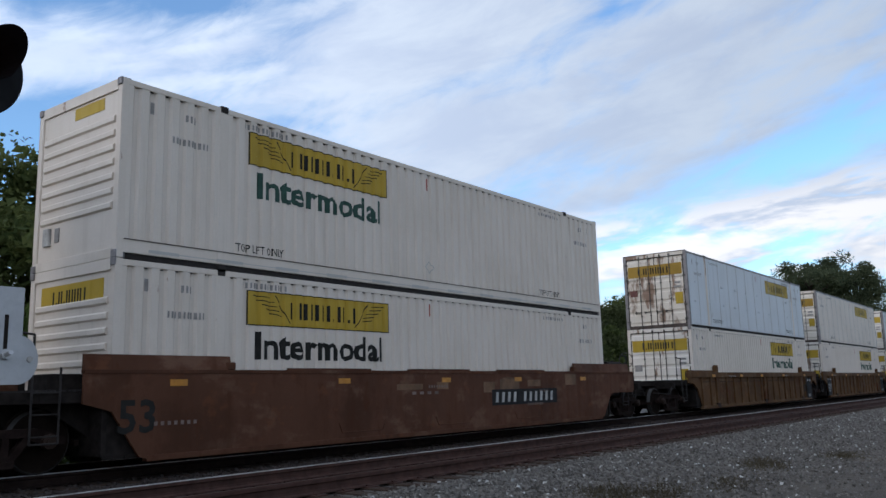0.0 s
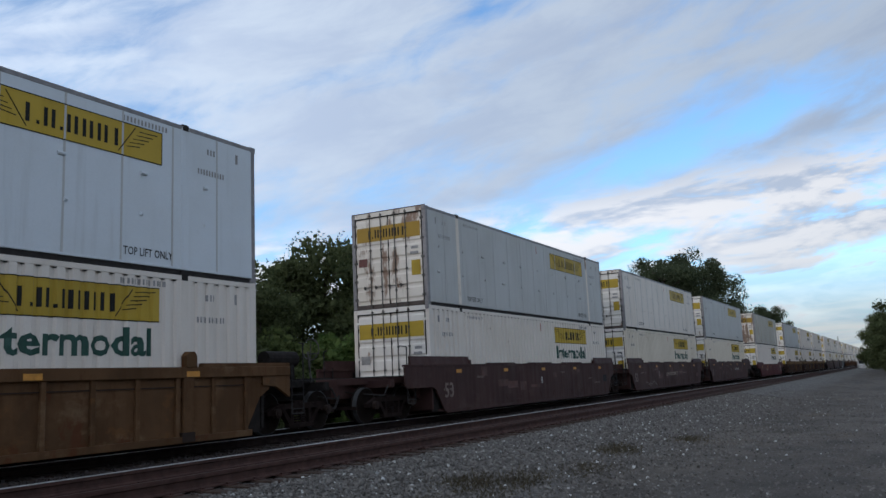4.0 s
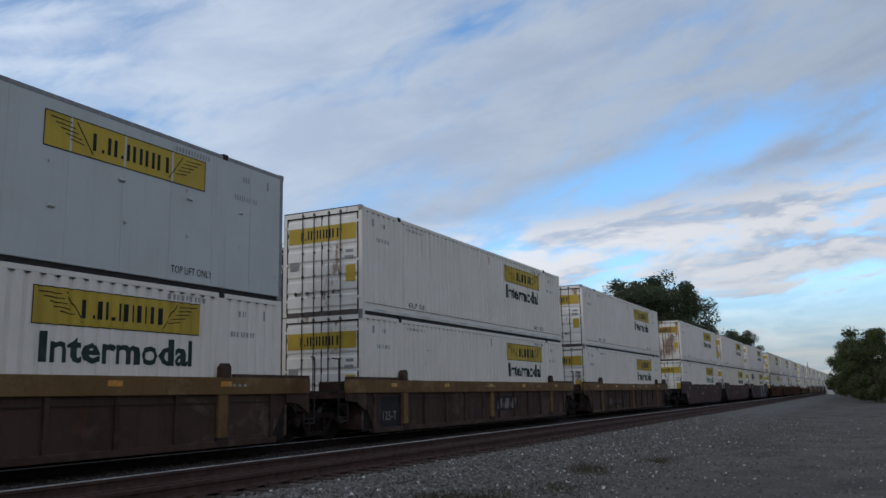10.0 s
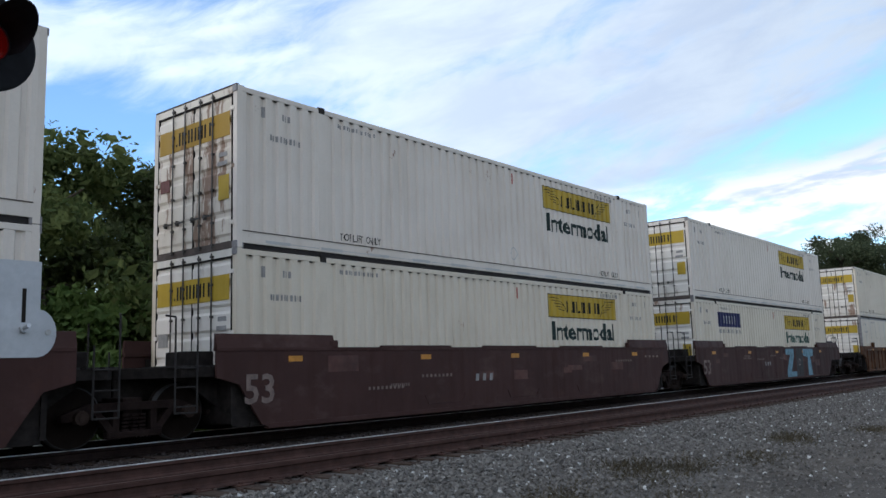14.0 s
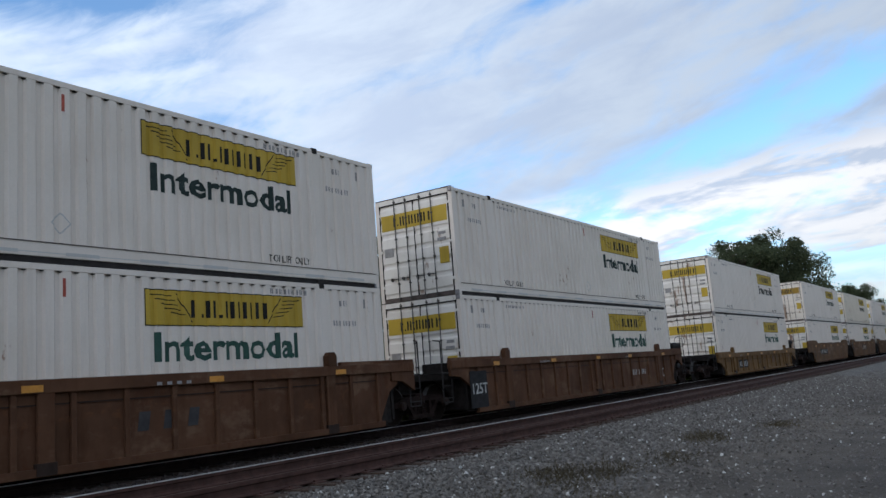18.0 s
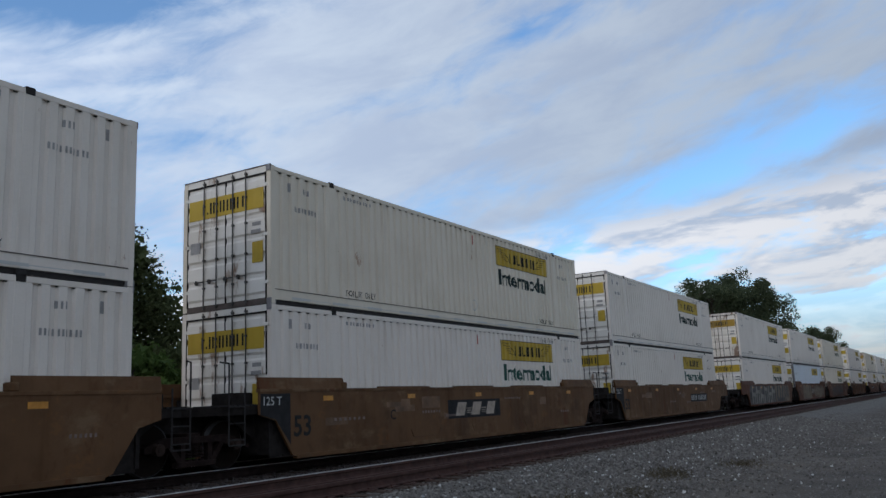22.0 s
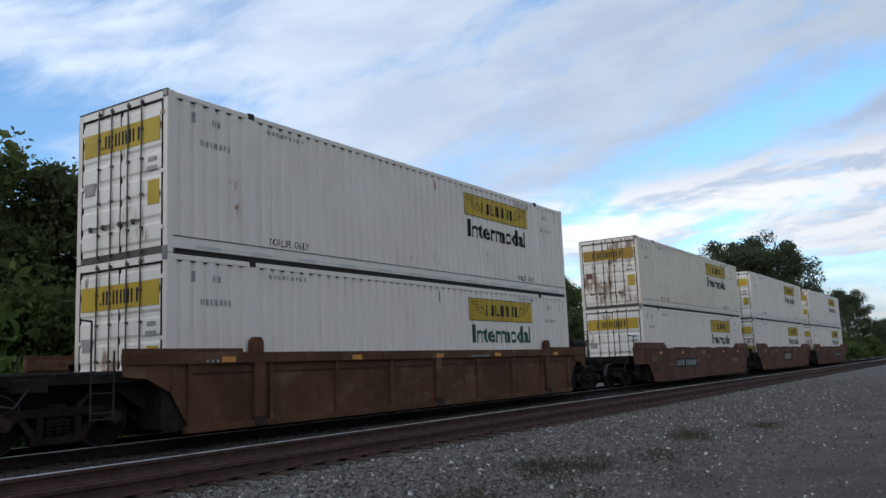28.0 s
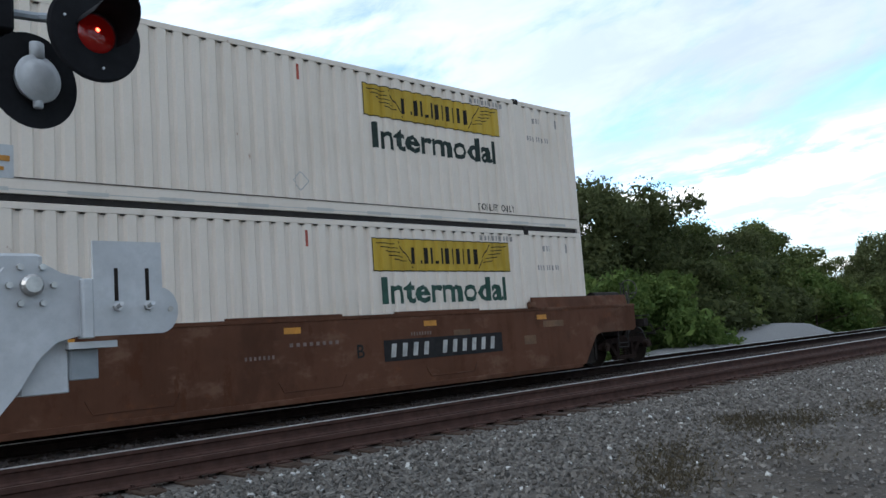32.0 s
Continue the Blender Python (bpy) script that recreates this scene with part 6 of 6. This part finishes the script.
TREE_ROW = [(2, 27, 8.2, 0), (6, 25.5, 8.0, 2), (9.5, 26, 8.4, 2), (12.5, 25, 8.7, 2), (15.3, 25.6, 8.3, 0), (18.2, 26, 8.2, 1), (20.2, 25.5, 6.4, 1), (26, 26, 4.6, 0), (28.6, 25, 5.6, 1),
            (31.5, 26, 7.3, 0), (34.5, 25, 8.6, 1), (38.2, 25, 8.5, 1), (42, 26, 8.0, 0), (46.5, 26, 6.9, 2), (51, 25, 6.6, 0), (55.5, 26, 7.4, 2), (60.5, 25, 5.7, 2), (65.5, 26, 4.6, 2),
            (71, 25, 5.4, 0), (78, 25, 7.4, 1), (84, 26, 6.0, 0), (91, 25, 6.4, 2), (99, 26, 7.2, 1), (107, 27, 6.2, 0), (-3, 27, 8, 1), (-9, 26, 8, 0)]
BUSH_ROW = [(4, 21.5, 3.4, 1), (7.5, 22, 4.0, 0), (10.5, 21.5, 3.6, 1), (13.5, 21.5, 3.6, 0), (16.5, 21.8, 3.8, 1), (19.2, 22, 3.4, 2), (21.8, 23, 2.8, 2), (24.6, 22.5, 3.2, 2), (27.5, 22.5, 3.4, 0),
            (30.2, 22, 3.4, 1), (33, 21, 3.2, 1), (36, 21.5, 3.6, 1), (39.5, 22.5, 4.2, 2), (43, 23, 4.4, 0), (47, 23, 4.2, 2), (51, 23, 4.0, 0), (55.5, 22.5, 3.6, 1), (60, 22.5, 3.4, 0), (65, 22, 3.0, 0), (70, 22.5, 3.0, 2), (76, 22.5, 3.2, 0), (82, 23, 3.4, 2), (1, 22, 3.4, 2)]
build_trees()


def far_woods():
    """Low ragged line of woods on the horizon, all round."""
    rng = np.random.default_rng(77)
    n = 26000
    a = rng.uniform(0, 6.2832, n)
    d = rng.uniform(640, 900, n)
    top = 10 + 5 * np.sin(a * 9) + 4 * np.sin(a * 23 + 1)
    p = np.stack([d * np.sin(a), d * np.cos(a), rng.random(n) * top - 1], -1)
    v, f = leaf_cloud(rng, p, np.full(n, 1.0), n, (2.2, 4.5))
    me = bpy.data.meshes.new("distant_woods")
    me.from_pydata(v.tolist(), [], f.tolist())
    me.materials.append(M_LEAF)
    tagged(new("distant_woods", me), "low dark line of woods on the horizon", "woods", kind="stuff")


far_woods()

# ---- level crossing signal ----


def signal_lamp(mast, x, y, z, yaw, lit, facing=1):
    """Flashing lamp with round background disc and deep hood; looks along -y before its turn."""
    disc = Build().lathe([(0.0, 0.0), (0.255, 0.0), (0.268, 0.008), (0.268, 0.016), (0.0, 0.02)], (0, 0, 0), (0, 1, 0), 40)
    d = part("background_disc", disc, M_BLACK, mast, "round matt black background disc")
    m = pose(x, y, z, 0, 0, yaw)
    d.matrix_basis = m
    hood = Build()
    n = 22
    ring_a, ring_b = [], []
    for i in range(n + 1):
        a = radians(-25 + 190 * i / n)
        c, s = math.cos(a), math.sin(a)
        out = 0.10 + 0.24 * max(0.0, (s + 0.55) / 1.55)
        ring_a.append(((0.118 * c), -0.004, 0.118 * s))
        ring_b.append(((0.128 * c), -out, 0.128 * s + 0.0))
    vs = ring_a + ring_b + [(p[0] * 1.03, p[1], p[2] * 1.03) for p in ring_a] + [(p[0] * 1.03, p[1], p[2] * 1.03) for p in ring_b]
    k = n + 1
    fs = []
    for i in range(n):
        fs += [(i, i + 1, k + i + 1, k + i), (2 * k + i, 3 * k + i, 3 * k + i + 1, 2 * k + i + 1), (k + i, k + i + 1, 3 * k + i + 1, 3 * k + i)]
    hood.add(vs, fs)
    part("hood", hood, M_BLACK, d, "deep black lamp hood")
    lens = Build().lathe([(0.0, -0.035), (0.05, -0.032), (0.085, -0.02), (0.108, -0.004), (0.108, 0.004)], (0, 0, 0), (0, 1, 0), 28)
    part("lens", lens, M_LENS if lit else M_RED, d, "red glass lens", True)
    if lit:
        part("bulb", Build().lathe([(0.0, -0.044), (0.008, -0.042), (0.012, -0.036), (0.0, -0.030)], (-0.012, 0, 0.01), (0, 1, 0), 12), M_FILAMENT, d, "bright lit filament")
    back = Build().lathe([(0.0, 0.115), (0.06, 0.11), (0.10, 0.09), (0.112, 0.07), (0.13, 0.07), (0.134, 0.06), (0.13, 0.05), (0.12, 0.046), (0.118, 0.018), (0.0, 0.018)], (0, 0, 0), (0, 1, 0), 32).box(-0.04, 0.04, 0.02, 0.08, 0.11, 0.21, 0.02).box(-0.025, 0.025, 0.03, 0.075, -0.165, -0.12, 0.012)
    part("lamp_housing", back, M_GALV if facing < 0 else M_BLACK, d, "grey lamp housing" if facing < 0 else "", True)
    bolts = Build()
    for i in range(3):
        a = radians(90 + i * 120 + 70)
        bolts.tube((0.19 * math.cos(a), -0.006, 0.19 * math.sin(a)), (0.19 * math.cos(a), 0.0, 0.19 * math.sin(a)), 0.008, 6)
    part("disc_bolts", bolts, M_CHROME, d)


def at_bearing(az, dist, el):
    """A point seen from the camera's place under that bearing, distance over the ground and height angle."""
    return (dist * math.sin(radians(az)), dist * math.cos(radians(az)), EYE_Z + dist * math.tan(radians(el)))


def crossing_signal():
    mast_x, mast_y, _ = at_bearing(14.6, 4.95, 0)
    sig = tagged(new("crossing_signal"), "grey crossing signal with red flashing lamps and gate mechanism", "crossing signal")
    part("mast", Build().tube((mast_x, mast_y, -0.5), (mast_x, mast_y, 4.3), 0.062, 16), M_GALV, sig, "galvanised signal mast", True)
    part("mast_base", Build().box(mast_x - 0.22, mast_x + 0.22, mast_y - 0.22, mast_y + 0.22, -0.62, -0.38, 0.03), M_GALV_DARK, sig)
    xr, yr, zr = at_bearing(21.5, 4.75, 20.5)
    part("lamp_arm", Build().path([(mast_x, mast_y, zr + 0.16), (mast_x + 0.3, mast_y - 0.05, zr + 0.16), (xr, yr + 0.13, zr + 0.12)], 0.028, 8), M_GALV_DARK, sig)
    part("arm_clamp", Build().box(mast_x - 0.10, mast_x + 0.16, mast_y - 0.1, mast_y + 0.1, zr + 0.04, zr + 0.26, 0.02), M_BLACK, sig)
    signal_lamp(sig, xr, yr, zr, 7, True)
    xb, yb, zb = at_bearing(17.6, 4.95, 17.4)
    part("lower_lamp_arm", Build().path([(mast_x, mast_y, zb + 0.3), (xb, yb + 0.05, zb + 0.25), (xb, yb, zb + 0.1)], 0.024, 8), M_BLACK, sig)
    signal_lamp(sig, xb, yb, zb, 195, False, -1)
    xs, ys, zs = at_bearing(15.9, 4.85, 12.6)
    sign = part("notice_plate", Build().box(xs - 0.16, xs + 0.05, ys - 0.004, ys, zs - 0.1, zs + 0.08), M_GALV, sig, "small grey notice plate")
    part("notice_print", Build().box(xs - 0.13, xs + 0.03, ys - 0.008, ys - 0.005, zs - 0.01, zs + 0.02).box(xs - 0.13, xs + 0.0, ys - 0.008, ys - 0.005, zs - 0.06, zs - 0.04), M_ORANGE, sign)
    # gate mechanism
    d = 4.7
    y0 = d * math.cos(radians(20))
    gx, gz = 1.32, 1.45
    part("mechanism_case", Build().box(gx - 0.75, gx + 0.16, y0 + 0.12, y0 + 0.5, gz - 0.42, gz + 0.27, 0.03), M_GALV, sig, "grey gate mechanism case")
    arm = [(gx - 0.62, gz - 0.72), (gx - 0.28, gz - 0.66), (gx - 0.12, gz - 0.56), (gx - 0.02, gz - 0.44), (gx + 0.08, gz - 0.28), (gx + 0.17, gz - 0.20), (gx + 0.30, gz - 0.17), (gx + 0.30, gz + 0.13), (gx + 0.20, gz + 0.15), (gx + 0.13, gz + 0.19), (gx + 0.03, gz + 0.21), (gx - 0.07, gz + 0.18), (gx - 0.14, gz + 0.10), (gx - 0.20, gz - 0.05), (gx - 0.62, gz - 0.5)]
    a = part("gate_arm_bracket", Build().prism(arm, y0 - 0.02, y0 + 0.03), M_GALV, sig, "curved grey gate arm casting")
    hub = Build().lathe([(0.0, -0.05), (0.04, -0.05), (0.055, -0.03), (0.055, 0.0)], (gx + 0.05, y0 - 0.02, gz + 0.09), (0, 1, 0), 16)
    part("hub", hub, M_CHROME, a, "bright bolted hub")
    for i in range(6):
        an = i * 1.047
        bx, bz = gx + 0.05 + 0.105 * math.cos(an), gz + 0.09 + 0.105 * math.sin(an)
        part("bolt", Build().tube((bx, y0 - 0.045, bz), (bx, y0 - 0.02, bz), 0.017, 6), M_CHROME, a)
    px0, px1 = gx + 0.345, gx + 0.72
    plate = Build().box(px0, px1, y0 - 0.05, y0 - 0.03, gz - 0.18, gz + 0.32)
    lobe = [(px1 - 0.01, gz - 0.18)] + [(px1 - 0.01 + 0.10 * math.cos(radians(t)), gz - 0.055 + 0.125 * math.sin(radians(t))) for t in range(-85, 91, 16)] + [(px1 - 0.01, gz + 0.07)]
    plate.prism(lobe, y0 - 0.048, y0 - 0.032)
    p = part("counterweight_plate", plate, M_GALV, sig, "flat grey counterweight plate with two slots")
    for sx in (px0 + 0.12, px0 + 0.29):
        part("slot", Build().box(sx - 0.010, sx + 0.010, y0 - 0.053, y0 - 0.0505, gz - 0.0, gz + 0.175), M_SHADOW_STEEL, p, "dark open slot")
        part("plate_bolt", Build().tube((sx - 0.005, y0 - 0.13, gz - 0.02), (sx + 0.0, y0 - 0.05, gz - 0.035), 0.012, 8).tube((sx, y0 - 0.07, gz - 0.03), (sx, y0 - 0.05, gz - 0.035), 0.024, 6), M_CHROME, p)
    part("lobe_hole", Build().tube((px1 + 0.045, y0 - 0.054, gz - 0.05), (px1 + 0.045, y0 - 0.0485, gz - 0.05), 0.016, 10), M_WHITE_INK, p)
    part("plate_flange", Build().box(px0 - 0.06, px0 + 0.0, y0 - 0.06, y0 + 0.03, gz - 0.19, gz + 0.12, 0.01), M_GALV, sig)
    part("lower_shelf", Build().box(px0 - 0.12, px0 + 0.13, y0 - 0.02, y0 + 0.12, gz - 0.24, gz - 0.205), M_GALV, sig)
    part("junction_box", Build().box(px0 - 0.10, px0 + 0.05, y0 + 0.03, y0 + 0.2, gz - 0.40, gz - 0.24, 0.01), M_GALV_DARK, sig)
    part("case_skirt", Build().box(px0 - 0.34, px0 - 0.10, y0 + 0.04, y0 + 0.3, gz - 0.46, gz - 0.17, 0.01), M_GALV, sig)
    part("lower_arm", Build().path([(gx - 0.35, y0, gz - 1.2), (gx - 0.13, y0 - 0.05, gz - 1.42), (gx - 0.10, y0 - 0.05, gz - 2.05)], 0.035, 8), M_GALV_DARK, sig)


crossing_signal()

# ---- small things along the line ----


def marker_post():
    post = tagged(new("marker_post"), "white marker post with a red top beside the gravel", "marker post")
    part("post", Build().box(29.0, 29.1, -0.85, -0.75, -0.7, 0.75, 0.01), M_WHITE_INK, post, "white post")
    part("post_cap", Build().box(28.99, 29.11, -0.86, -0.74, 0.75, 1.15, 0.015), M_RED, post, "red cap")


def radio_mast(x, y, h):
    m = tagged(new("radio_mast"), "thin distant lattice radio mast", "mast")
    b = Build()
    for dx, dy in ((-0.3, -0.2), (0.3, -0.2), (0, 0.35)):
        b.tube((x + dx, y + dy, -1), (x + dx * 0.3, y + dy * 0.3, h), 0.05, 5)
    for k in range(12):
        z = k * h / 12
        b.tube((x - 0.3, y - 0.2, z), (x + 0.3, y - 0.2, z + h / 12), 0.03, 4)
    part("lattice", b, M_DARK, m)


def parked_van():
    van = tagged(new("white_van"), "small white van far down the gravel road", "van")
    body = Build().prism([(-2.3, 0.35), (-2.3, 1.95), (-2.15, 2.05), (0.9, 2.05), (1.6, 1.35), (2.3, 1.15), (2.35, 0.35)], -0.95, 0.95)
    part("body", body, M_WHITE_INK, van)
    part("windscreen", Build().prism([(0.93, 2.0), (1.58, 1.4), (1.62, 1.42), (0.97, 2.03)], -0.8, 0.8), M_INK, van)
    for x in (-1.5, 1.5):
        for s in (-1, 1):
            part("wheel", Build().tube((x, s * 0.8, 0.34), (x, s * 0.97, 0.34), 0.34, 14), M_INK, van)
    van.matrix_basis = pose(196, 6.4, -0.6, 0, 0, 185)


marker_post()
radio_mast(380, 20.5, 12)
parked_van()

motions()
